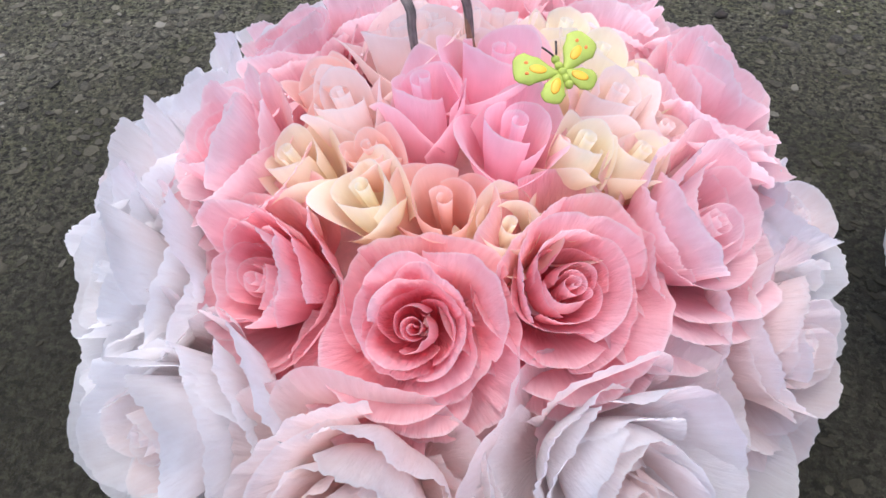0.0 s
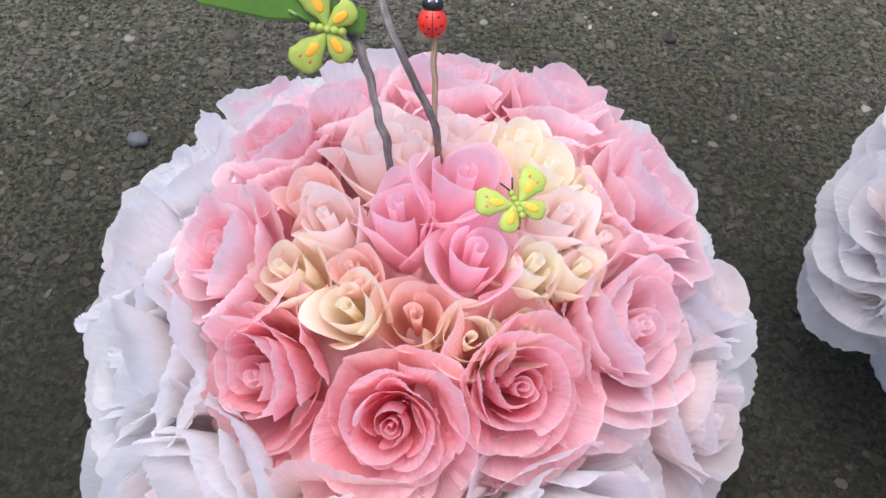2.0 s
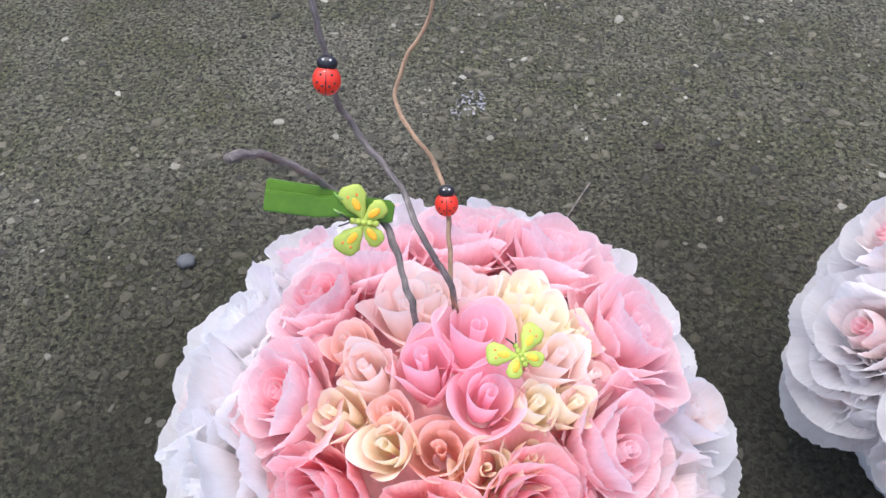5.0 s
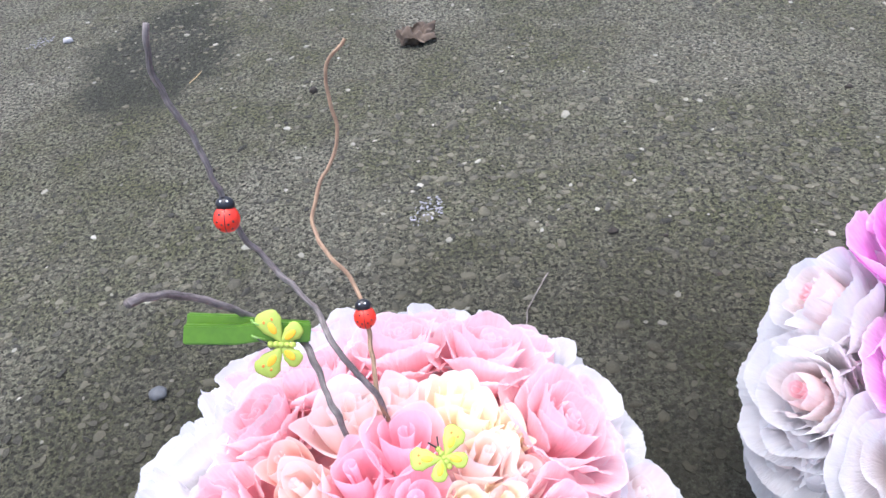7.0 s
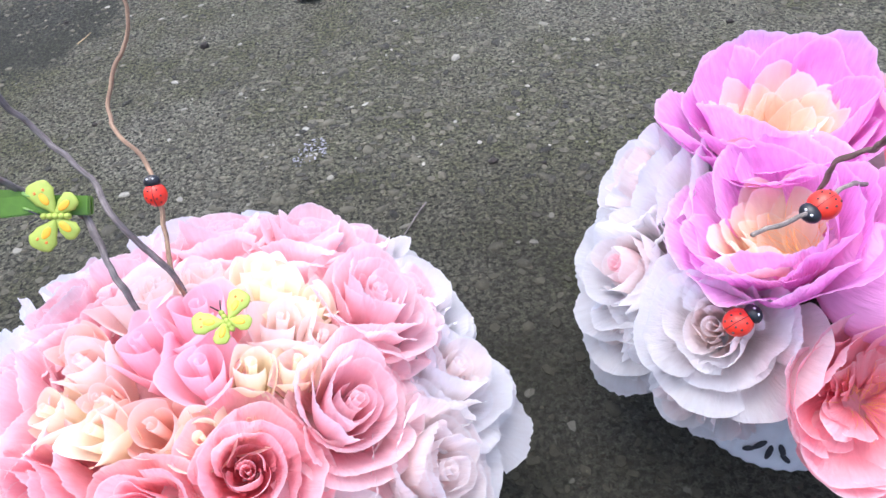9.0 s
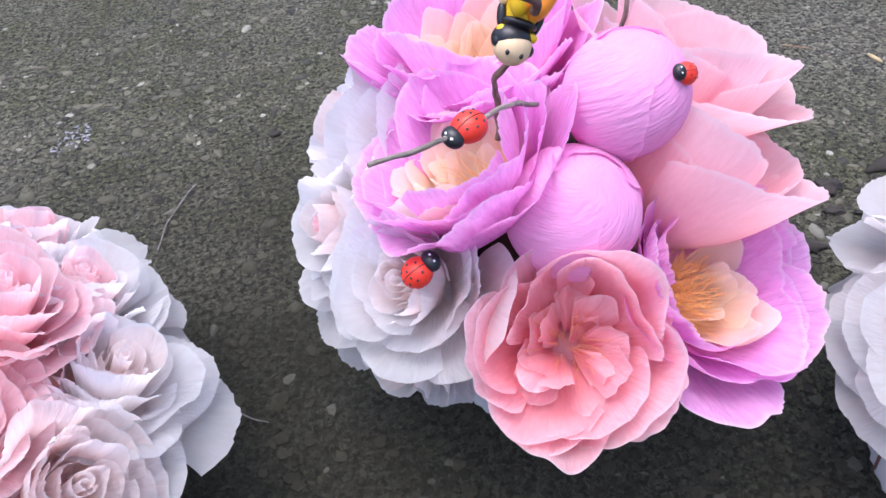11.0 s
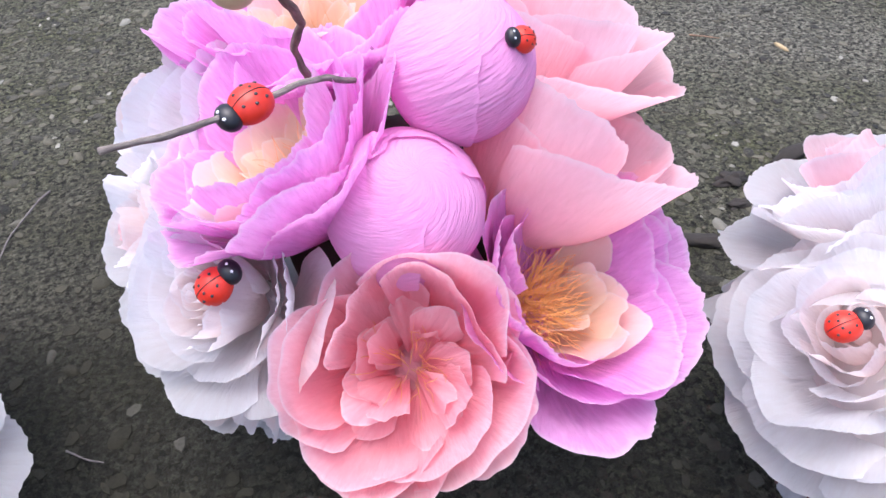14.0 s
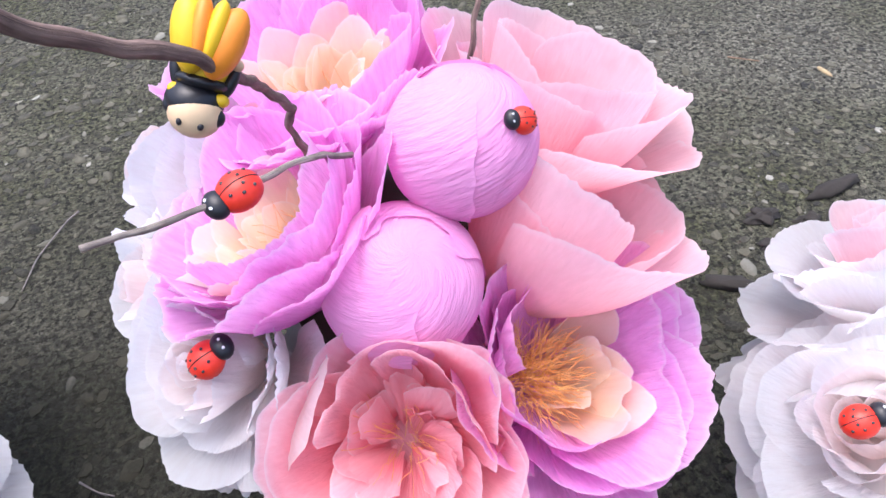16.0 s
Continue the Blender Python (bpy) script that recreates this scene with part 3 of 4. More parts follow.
def gravel(count):
    """Many small stones set in the concrete, as one mesh."""
    shapes = np.array([stone_shape() for _ in range(60)])
    gen = np.random.default_rng(11)
    x, y = gen.uniform(-0.70, 1.25, count), gen.uniform(0.0, 1.45, count)
    patch = np.array([noise.noise(Vector((a * 3.1, b * 3.1, 2.0))) for a, b in zip(x, y)])
    keep = gen.random(count) < np.clip(0.36 + 0.60 * patch + np.where(x > 0.05, 0.14, -0.10), 0.05, 0.6)
    x, y = x[keep], y[keep]
    n = len(x)
    r = 0.0012 + 0.0050 * gen.random(n) ** 3.0
    turn, flat, sink = gen.uniform(0, 6.3, n), gen.uniform(0.4, 0.95, n), gen.uniform(-0.12, 0.12, n)
    p = shapes[gen.integers(0, 60, n)]
    px, py, pz = p[..., 0], p[..., 1] * flat[:, None], (p[..., 2] - sink[:, None]) * 0.8
    c, s = np.cos(turn)[:, None], np.sin(turn)[:, None]
    pts = np.stack([(px * c - py * s) * r[:, None] + x[:, None], (px * s + py * c) * r[:, None] + y[:, None], pz * r[:, None] * 1.05], -1).reshape(-1, 3)
    quad = [(i, (i + 1) % 6, 6 + (i + 1) % 6, 6 + i) for i in range(6)]
    tri = [(6 + i, 6 + (i + 1) % 6, 12, 12) for i in range(6)]
    one = np.array([(*q[:3],) for q in quad] + [(q[0], q[2], q[3]) for q in quad] + [t[:3] for t in tri])
    faces = (one[None] + 13 * np.arange(n)[:, None, None]).reshape(-1, 3)
    me = bpy.data.meshes.new("gravel")
    me.vertices.add(len(pts))
    me.vertices.foreach_set("co", pts.ravel())
    me.loops.add(faces.size)
    me.loops.foreach_set("vertex_index", faces.ravel())
    me.polygons.add(len(faces))
    me.polygons.foreach_set("loop_start", np.arange(0, faces.size, 3))
    me.polygons.foreach_set("use_smooth", np.zeros(len(faces), bool))
    me.materials.append(STONE)
    me.update(calc_edges=True)
    return me


tagged(child("gravel", gravel(85000), ground, "small grey and brown stones set in concrete"), kind="stuff")


# ---- bouquet of pink roses ----
def pot(bq, height, r0, r1, flutes=40, mat=None):
    n, rows = flutes * 4, (0.0, 0.02, 0.5, 0.96, 1.0)
    pts, fc = [], []
    for f in rows:
        for i in range(n):
            a = 2 * math.pi * i / n
            r = (r0 + (r1 - r0) * f) * (1 + 0.012 * math.cos(flutes * a))
            pts.append((r * math.cos(a), r * math.sin(a), height * f))
    for k in range(len(rows) - 1):
        fc += [(k * n + i, k * n + (i + 1) % n, (k + 1) * n + (i + 1) % n, (k + 1) * n + i) for i in range(n)]
    fc += [tuple(reversed(range(n))), tuple(range((len(rows) - 1) * n, len(rows) * n))]
    return child("pot", mesh_of("pot", pts, fc, mat or POT), bq, "white ribbed pot")


def core(bq, z, size, mat=FOAM):
    bm = bmesh.new()
    ellipsoid(bm, (0, 0, z), size, seg=28, rings=18)
    return part("foam_core", bm, mat, bq, "rounded core under the flowers")


pink = thing("flower_bouquet", "domed bouquet of pink, cream and white crepe-paper roses in a pot", "bouquet", (0.13, 0.26, 0), group="paper bouquets")
pot(pink, 0.075, 0.055, 0.07)
core(pink, 0.08, (0.098, 0.098, 0.058))


def dome(az, pol, k=1.0, rise=0.0):
    a, p = radians(az), radians(pol)
    q = Vector((math.sin(p) * math.cos(a), math.sin(p) * math.sin(a), math.cos(p)))
    at = Vector((0.13, 0.26, 0.08)) + Vector((q.x * 0.13, q.y * 0.13, q.z * 0.105)) * k
    out = Vector((q.x / 0.13, q.y / 0.13, q.z / 0.105)).normalized()
    return at, (out + Vector((0, 0, rise))).normalized()


PINK_ROSE, LIGHT_ROSE, PALE_ROSE = "pink crepe rose with ruffled petals", "light pink crepe rose, fully open", "white and peach crepe rose, loosely open"
for az, pol, R, mat, edge, lab, k, rise in (
    (-97, 37, 0.0235, ROSE, ROSE, PINK_ROSE, 0.92, 0.0), (-61, 33, 0.0260, ROSE, ROSE, PINK_ROSE, 0.92, 0.1), (-22, 39, 0.0305, BLUSH, BLUSH, LIGHT_ROSE, 0.96, 0.1),
    (-135, 42, 0.0270, ROSE, ROSE, PINK_ROSE, 0.90, 0.0), (-169, 36, 0.0255, ROSE, BLUSH, PINK_ROSE, 0.99, 0.0), (150, 36, 0.0270, ROSE, BLUSH, PINK_ROSE, 0.98, 0.5),
    (122, 38, 0.0270, BLUSH, BLUSH, LIGHT_ROSE, 0.98, 0.7), (88, 40, 0.0280, BLUSH, BLUSH, LIGHT_ROSE, 1.01, 0.7), (56, 41, 0.0285, BLUSH, BLUSH, LIGHT_ROSE, 1.05, 0.7), (17, 41, 0.0295, BLUSH, BLUSH, LIGHT_ROSE, 1.04, 0.4)):
    rose(pink, *dome(az, pol, k, rise), R * 1.10, mat, edge, rng.uniform(0, 360), label=lab, lift=0.60, press=0.34, droop=0.18, loose=0.25)
for az, pol, R, mat, edge in (
    (-131, 66, 0.0360, PEACHY, WHITE), (-101, 62, 0.0360, PEACHY, PEACHY), (-63, 61, 0.0380, PEACHY, WHITE), (-24, 64, 0.0350, PEACHY, PEACHY), (-157, 60, 0.0330, WHITE, WHITE),
    (180, 64, 0.0330, PEACHY, WHITE), (158, 62, 0.0330, WHITE, WHITE), (133, 61, 0.0320, BLUSH, WHITE), (108, 60, 0.0330, BLUSH, WHITE), (80, 60, 0.0330, BLUSH, WHITE),
    (54, 62, 0.0340, BLUSH, WHITE), (30, 61, 0.0340, BLUSH, WHITE), (3, 64, 0.0340, PEACHY, WHITE)):
    rose(pink, *dome(az, pol, 1.0 if -70 < az < 40 else 1.05, 0.8 if 0 < az < 160 else 0.25), R * (1.02 if -70 < az < 40 else 1.14), mat, edge, rng.uniform(0, 360), label=PALE_ROSE, loose=0.8, lift=0.25, press=0.25, droop=0.1)
collar = child("collar", mesh_of("collar", [(0.09 * math.cos(i / 3.82), 0.09 * math.sin(i / 3.82), 0.08 + 0.01 * q) for q in (0, 1) for i in range(24)],
               [(i, (i + 1) % 24, 24 + (i + 1) % 24, 24 + i) for i in range(24)], WHITE, [(i * 0.02, 0) for i in range(48)], [(0, 0.5)] * 48), pink, "ring of white crepe petals round the rim")
for i in range(17):
    petal(collar, 0.1, 360 * i / 17 + j(6), 0.26, (0.85, 0.82), (1.36 + j(0.05), 0.90 + j(0.08)), WHITE, 8, 14 + j(10), 0.25, 2.6, 0.03, 0.006, 0.03)
for az, pol, k, R, mat, o, tall, lab in (
    (-162, 6, 1.0, 0.0175, BUDPINK, 0.9, 2.3, "pink tall rosebud"), (49, 6, 1.01, 0.0205, BUDPINK, 1.1, 1.6, "pink open rosebud"), (-54, 11, 1.01, 0.0175, BUDPINK, 1.1, 1.7, "pink open rosebud"),
    (-31, 18, 1.0, 0.0128, CREAM, 0.8, 2.4, "cream rosebud"), (-18, 25, 0.98, 0.0120, CREAM, 0.9, 2.2, "cream rosebud"), (-1, 29, 0.97, 0.0120, PALE, 1.0, 2.0, "pale peach rosebud"),
    (4, 20, 1.0, 0.0140, PALE, 1.0, 2.0, "pale peach rosebud"), (31, 22, 1.0, 0.0145, CREAM, 1.0, 2.0, "cream rosebud"), (51, 22, 1.0, 0.0135, CREAM, 1.0, 2.0, "cream rosebud"),
    (19, 28, 0.97, 0.0130, CREAM, 1.0, 2.0, "cream rosebud"), (133, 16, 1.0, 0.0175, PALE, 1.25, 1.7, "pale wide open rosebud"), (112, 16, 0.99, 0.0150, PALE, 1.0, 2.0, "pale peach rosebud"),
    (-96, 19, 0.93, 0.0150, PEACH, 0.95, 2.2, "peach rosebud"), (-123, 22, 0.98, 0.0128, CREAM, 1.0, 2.2, "cream rosebud"), (-72, 23, 0.94, 0.0138, CREAM, 1.0, 2.2, "cream rosebud"),
    (-50, 25, 0.91, 0.0115, CREAM, 1.1, 2.0, "cream rosebud"), (-153, 26, 0.98, 0.0130, CREAM, 1.1, 2.2, "pale yellow rosebud"), (-168, 17, 1.0, 0.0138, PALE, 0.95, 2.4, "pale peach rosebud"),
    (-134, 17, 0.98, 0.0100, PEACH, 0.9, 2.2, "peach rosebud"), (172, 22, 0.98, 0.0130, PEACH, 0.9, 2.2, "peach rosebud"), (80, 18, 0.99, 0.0140, PALE, 1.0, 2.0, "pale peach rosebud")):
    bud(pink, *dome(az, pol, k), R * (1.0 if pol < 12 else 1.08), mat, rng.uniform(0, 360), label=lab, open_=o, tall=tall)

twig([(0.113, 0.273, 0.175), (0.1125, 0.274, 0.188), (0.1072, 0.281, 0.204), (0.1016, 0.2935, 0.2136), (0.093, 0.302, 0.2165), (0.0795, 0.304, 0.2235), (0.0727, 0.297, 0.240),
      (0.0652, 0.2865, 0.2583), (0.0615, 0.276, 0.270), (0.0582, 0.2637, 0.279)], 0.0018, TWIG, "grey crooked twig stuck in the rose bouquet", 1.15, 0.15)
twig([(0.130, 0.285, 0.172), (0.128, 0.286, 0.187), (0.1156, 0.288, 0.2165), (0.1075, 0.3008, 0.2272), (0.1045, 0.304, 0.232), (0.0893, 0.3126, 0.248), (0.0827, 0.3125, 0.264),
      (0.0798, 0.3125, 0.2957), (0.0776, 0.314, 0.3095), (0.0733, 0.314, 0.3257), (0.0731, 0.314, 0.3381), (0.0763, 0.314, 0.3504)], 0.0018, TWIG, "dark grey wavy twig stuck in the rose bouquet", 0.75, 0.12)
twig([(0.130, 0.284, 0.172), (0.1275, 0.287, 0.187), (0.1254, 0.304, 0.203), (0.124, 0.315, 0.211), (0.1185, 0.328, 0.219), (0.1075, 0.337, 0.228), (0.099, 0.356, 0.2284), (0.1008, 0.366, 0.2374),
      (0.1079, 0.375, 0.2467), (0.1132, 0.381, 0.2566), (0.1139, 0.386, 0.2674), (0.1119, 0.390, 0.2786), (0.1138, 0.394, 0.2906), (0.1229, 0.398, 0.3007)], 0.0014, TWIG_TAN, "thin tan wavy twig stuck in the rose bouquet", 0.8, 0.12)

# ---- bouquet of violet peonies ----
violet = thing("flower_bouquet", "bouquet of violet and pink crepe-paper peonies in a pot", "bouquet", (0.445, 0.305, 0), group="paper bouquets")
violet_pot = pot(violet, 0.075, 0.053, 0.064)
for turn, length, z in ((0, 0.016, 0.024), (9, 0.012, 0.030), (-10, 0.013, 0.029), (16, 0.010, 0.020), (-17, 0.009, 0.020)):
    bm = bmesh.new()
    a = radians(-118 + turn * 0.6)
    r = 0.0542 + 0.011 * z / 0.075
    ellipsoid(bm, (r * math.cos(a), r * math.sin(a), z), (0.0012, 0.0018, length / 2), Matrix.Rotation(a, 4, "Z") @ Matrix.Rotation(radians(turn * 2.4), 4, "X"), 10, 6)
    part("printed_leaf", bm, INK, violet_pot, "dark printed leaf")
# core coloured as the shade in the gaps between the flowers
core(violet, 0.110, (0.054, 0.050, 0.044), GAP_SHADE_FOAM)
peony(violet, (0.388, 0.283, 0.189), (-0.40, 0.10, 0.91), 0.047, VIOLET, INNER, 20, label="violet peony with a peach centre", inside=18, strands=30, side=(-1, 0.4, 0), spread=130, tuft=0.15, within=1.15, extra=(((1, -0.3, 0), 0.62, 1.12, 0.02, 0.42), ((0.4, -1, 0), 0.7, 1.05, -0.12, 0.3)))
peony(violet, (0.421, 0.351, 0.204), (-0.12, 0.02, 0.99), 0.052, VIOLET, INNER, 60, label="violet peony with a cream centre", inside=26, strands=8, within=1.2, extra=(((0.35, -1, 0), 0.62, 1.10, -0.10, 0.35), ((-0.5, -1, 0), 0.6, 1.12, -0.22, 0.3), ((-1, -0.1, 0), 0.55, 1.18, -0.02, 0.45), ((1, -0.5, 0), 0.5, 1.05, 0.02, 0.4)))
peony(violet, (0.487, 0.219, 0.144), (0.24, -0.46, 0.85), 0.046, VIOLET, INNER, 10, label="violet peony with orange strands", inside=9, strands=300, side=(1, -0.3, 0), spread=75, tuft=0.22, within=0.9, lift=0.08, press=0.12, extra=(((1, 0.2, 0), 0.6, 1.12, -0.16, 0.28), ((-0.7, 0.7, 0), 0.6, 0.92, 0.02, 0.35)))
peony(violet, (0.4131, 0.2042, 0.1456), (-0.23, -0.57, 0.79), 0.0430, SALMON, SALMON, 40, label="salmon pink peony with ragged inner petals", inside=0, strands=26, tongues=20, wide=0.96, ragged=0.075, lift=0.12, press=0.15, deep=0.95, bow=30, flare=0.6)
ball_bud(violet, (0.431, 0.252, 0.165), (0.1, -0.45, 1), 0.0258, BALL, 200, "round closed violet bud")
ball_bud(violet, (0.458, 0.2735, 0.1995), (0.1, 0.2, 1), 0.0236, BALL, 70, "round closed violet bud")
tulip(violet, (0.5060, 0.2690, 0.1780), (0.50, -0.02, 0.86), 0.053, TULIP, 15, "light pink half-open tulip-like flower")
tulip(violet, (0.5170, 0.3170, 0.1960), (0.36, 0.05, 0.93), 0.048, TULIP, 50, "light pink wide-open tulip-like flower", wide=1.15, flare=18, rings=3)
rose(violet, (0.359, 0.253, 0.149), (-0.50, -0.42, 0.74), 0.0370, PEACHY, WHITE, 30, label="white crepe rose with a ladybug", loose=0.8, lift=0.35, press=0.15, layers=5)
rose(violet, (0.350, 0.356, 0.158), (-0.80, 0.30, 0.52), 0.0410, PEACHY, WHITE, 40, label="white crepe rose with a pink heart", loose=0.6, lift=0.1, press=0.2, layers=7, middle=ROSE)
rose(violet, (0.334, 0.312, 0.134), (-0.80, -0.10, 0.60), 0.0405, PEACHY, WHITE, 80, label="white crepe rose with a pink heart", loose=0.6, lift=0.1, press=0.2, layers=7, middle=ROSE)
rose(violet, (0.333, 0.300, 0.096), (-0.92, -0.15, 0.2), 0.0300, PEACHY, WHITE, 50, label="white crepe rose low on the side", loose=0.6)
rose(violet, (0.352, 0.248, 0.100), (-0.75, -0.62, 0.1), 0.0290, PEACHY, WHITE, 10, label="white crepe rose low on the side", loose=0.6)
rose(violet, (0.400, 0.385, 0.135), (-0.35, 0.85, 0.35), 0.0340, PEACHY, WHITE, 10, label="white crepe rose low on the side", loose=0.6)
rose(violet, (0.500, 0.355, 0.140), (0.65, 0.65, 0.35), 0.0340, PEACHY, WHITE, 10, label="white crepe rose low on the side", loose=0.6)

twig([(0.354, 0.238, 0.218), (0.366, 0.244, 0.215), (0.378, 0.249, 0.213), (0.391, 0.256, 0.212), (0.404, 0.266, 0.209), (0.414, 0.272, 0.206), (0.4235, 0.277, 0.2005)],
     0.0012, TWIG_LIGHT, "thin grey twig with a ladybug over the peonies", 1.1)
twig([(0.412, 0.287, 0.180), (0.410, 0.284, 0.200), (0.407, 0.277, 0.215), (0.409, 0.266, 0.2275), (0.4035, 0.252, 0.243), (0.4005, 0.234, 0.257), (0.396, 0.213, 0.2735), (0.386, 0.203, 0.283),
      (0.379, 0.196, 0.291), (0.373, 0.189, 0.299)], 0.0015, TWIG_BROWN, "brown knotted twig carrying a bee ornament", 1.25, 0.2)
twig([(0.470, 0.318, 0.185), (0.472, 0.309, 0.212), (0.477, 0.318, 0.232), (0.474, 0.330, 0.255)], 0.0014, TWIG_BROWN, "brown twig stuck behind a round bud", 0.8)

# ---- bouquet of white roses ----
white = thing("flower_bouquet", "bouquet of white and blush crepe-paper roses in a striped pot", "bouquet", (0.635, 0.165, 0), group="paper bouquets")
white_pot = pot(white, 0.075, 0.053, 0.064)
for i in range(18):
    a = 2 * math.pi * i / 18
    lean = Vector((math.cos(a), math.sin(a), 0))
    verts, faces, _ = tube([lean * (0.0540 + 0.0112 * f) + Vector((0, 0, 0.003 + 0.068 * f)) for f in (0, 0.33, 0.66, 1)], 0.0009, 1.0, 0.1, 6, 3)
    child("stripe", mesh_of("stripe", verts, faces, STRIPE), white_pot, "brown stripe")
core(white, 0.10, (0.075, 0.075, 0.055), WHITE)
for at, axis, R, mat, spin, lab in (
    ((0.560, 0.180, 0.134), (-0.70, 0.0, 0.70), 0.0430, PEACHY, 0, "white crepe rose with a ladybug"), ((0.610, 0.243, 0.148), (-0.20, 0.62, 0.75), 0.0450, BLUSH, 30, "white crepe rose with a pink heart"),
    ((0.640, 0.165, 0.165), (0.1, 0, 1), 0.0400, PEACHY, 30, "white crepe rose"), ((0.600, 0.095, 0.125), (-0.4, -0.7, 0.55), 0.0400, PEACHY, 60, "white crepe rose"),
    ((0.700, 0.125, 0.125), (0.75, -0.45, 0.5), 0.0400, PEACHY, 60, "white crepe rose"), ((0.705, 0.210, 0.125), (0.75, 0.45, 0.5), 0.0400, PEACHY, 60, "white crepe rose")):
    rose(white, at, axis, R, mat, WHITE, spin, label=lab, loose=0.7, lift=0.1, press=0.15, droop=0.05, layers=6 if spin == 0 else 7)

# ---- ornaments ----
ladybug(lay((0.124, 0.312, 0.213), (-0.05, 0.55, 0.83), (0.05, -0.85, 0.5)), 0.0135, "red wooden ladybug glued to a thin tan twig")
ladybug(lay((0.0815, 0.309, 0.277), (0.05, 0.5, 0.85), (0.1, -0.85, 0.5)), 0.0135, "red wooden ladybug glued to a dark wavy twig")
ladybug(lay((0.389, 0.2545, 0.2115), (-0.9, -0.45, 0.1), (-0.1, -0.35, 0.9)), 0.0165, "red wooden ladybug glued to a grey twig")
ladybug(lay((0.3685, 0.2472, 0.1575), (0.95, 0.25, 0.3), (-0.4, -0.5, 0.75)), 0.0165, "red wooden ladybug in a white rose")
ladybug(lay((0.4708, 0.2588, 0.2145), (-0.95, 0.0, 0.1), (0.5, -0.6, 0.62)), 0.0115, "small red wooden ladybug on a violet bud")
ladybug(lay((0.559, 0.180, 0.136), (0.95, -0.1, 0.3), (-0.4, -0.2, 0.9)), 0.0148, "red wooden ladybug in a white rose")
butterfly(lay((0.1555, 0.254, 0.1885), (0.83, 0.45, 0.2), (0.1, -0.45, 0.9)), 0.022, "lime green butterfly ornament on the rosebuds")
butterfly(lay((0.092, 0.2905, 0.222), (0.1, 0.6, 0.75), (0.1, -0.8, 0.6)), 0.025, "lime green butterfly ornament on a peg")


def peg():
    ob = thing("clothes_peg", "small green wooden clothes peg clipped on a twig", "clothes peg", m=lay((0.092, 0.298, 0.2215), (-0.88, -0.28, 0.40), (0.25, -0.75, 0.6)))
    for s in (-1, 1):
        bm = bmesh.new()
        bmesh.ops.create_cube(bm, size=1, matrix=Matrix.Translation((0.014, 0, s * 0.0029)) @ Matrix.Diagonal((0.050, 0.0080, 0.0040, 1)))
        bmesh.ops.subdivide_edges(bm, edges=[e for e in bm.edges if abs(e.verts[0].co.x - e.verts[1].co.x) > 0.01], cuts=4)
        for v in bm.verts:
            v.co.z += s * max(0.0, v.co.x - 0.012) * 0.06
            v.co.y += (0.0016 * s if v.co.x > 0.012 else 0)
        bmesh.ops.bevel(bm, geom=[e for e in bm.edges if len(e.link_faces) == 2 and e.calc_face_angle(0) > 0.5], offset=0.0006, segments=2, affect="EDGES")
        jaw = part("jaw", bm, GREEN, ob)
        jaw.data.polygons.foreach_set("use_smooth", [False] * len(jaw.data.polygons))
    verts, faces, _ = tube([(0.010 + 0.0032 * math.cos(a * 0.9), -0.0045 + 0.0008 * a, 0.0032 * math.sin(a * 0.9) + 0.003) for a in range(12)], 0.0006, 1.0, 0.0, 6, 3)
    child("spring", mesh_of("spring", verts, faces, STEEL), ob, "wire spring")
    return ob


peg()


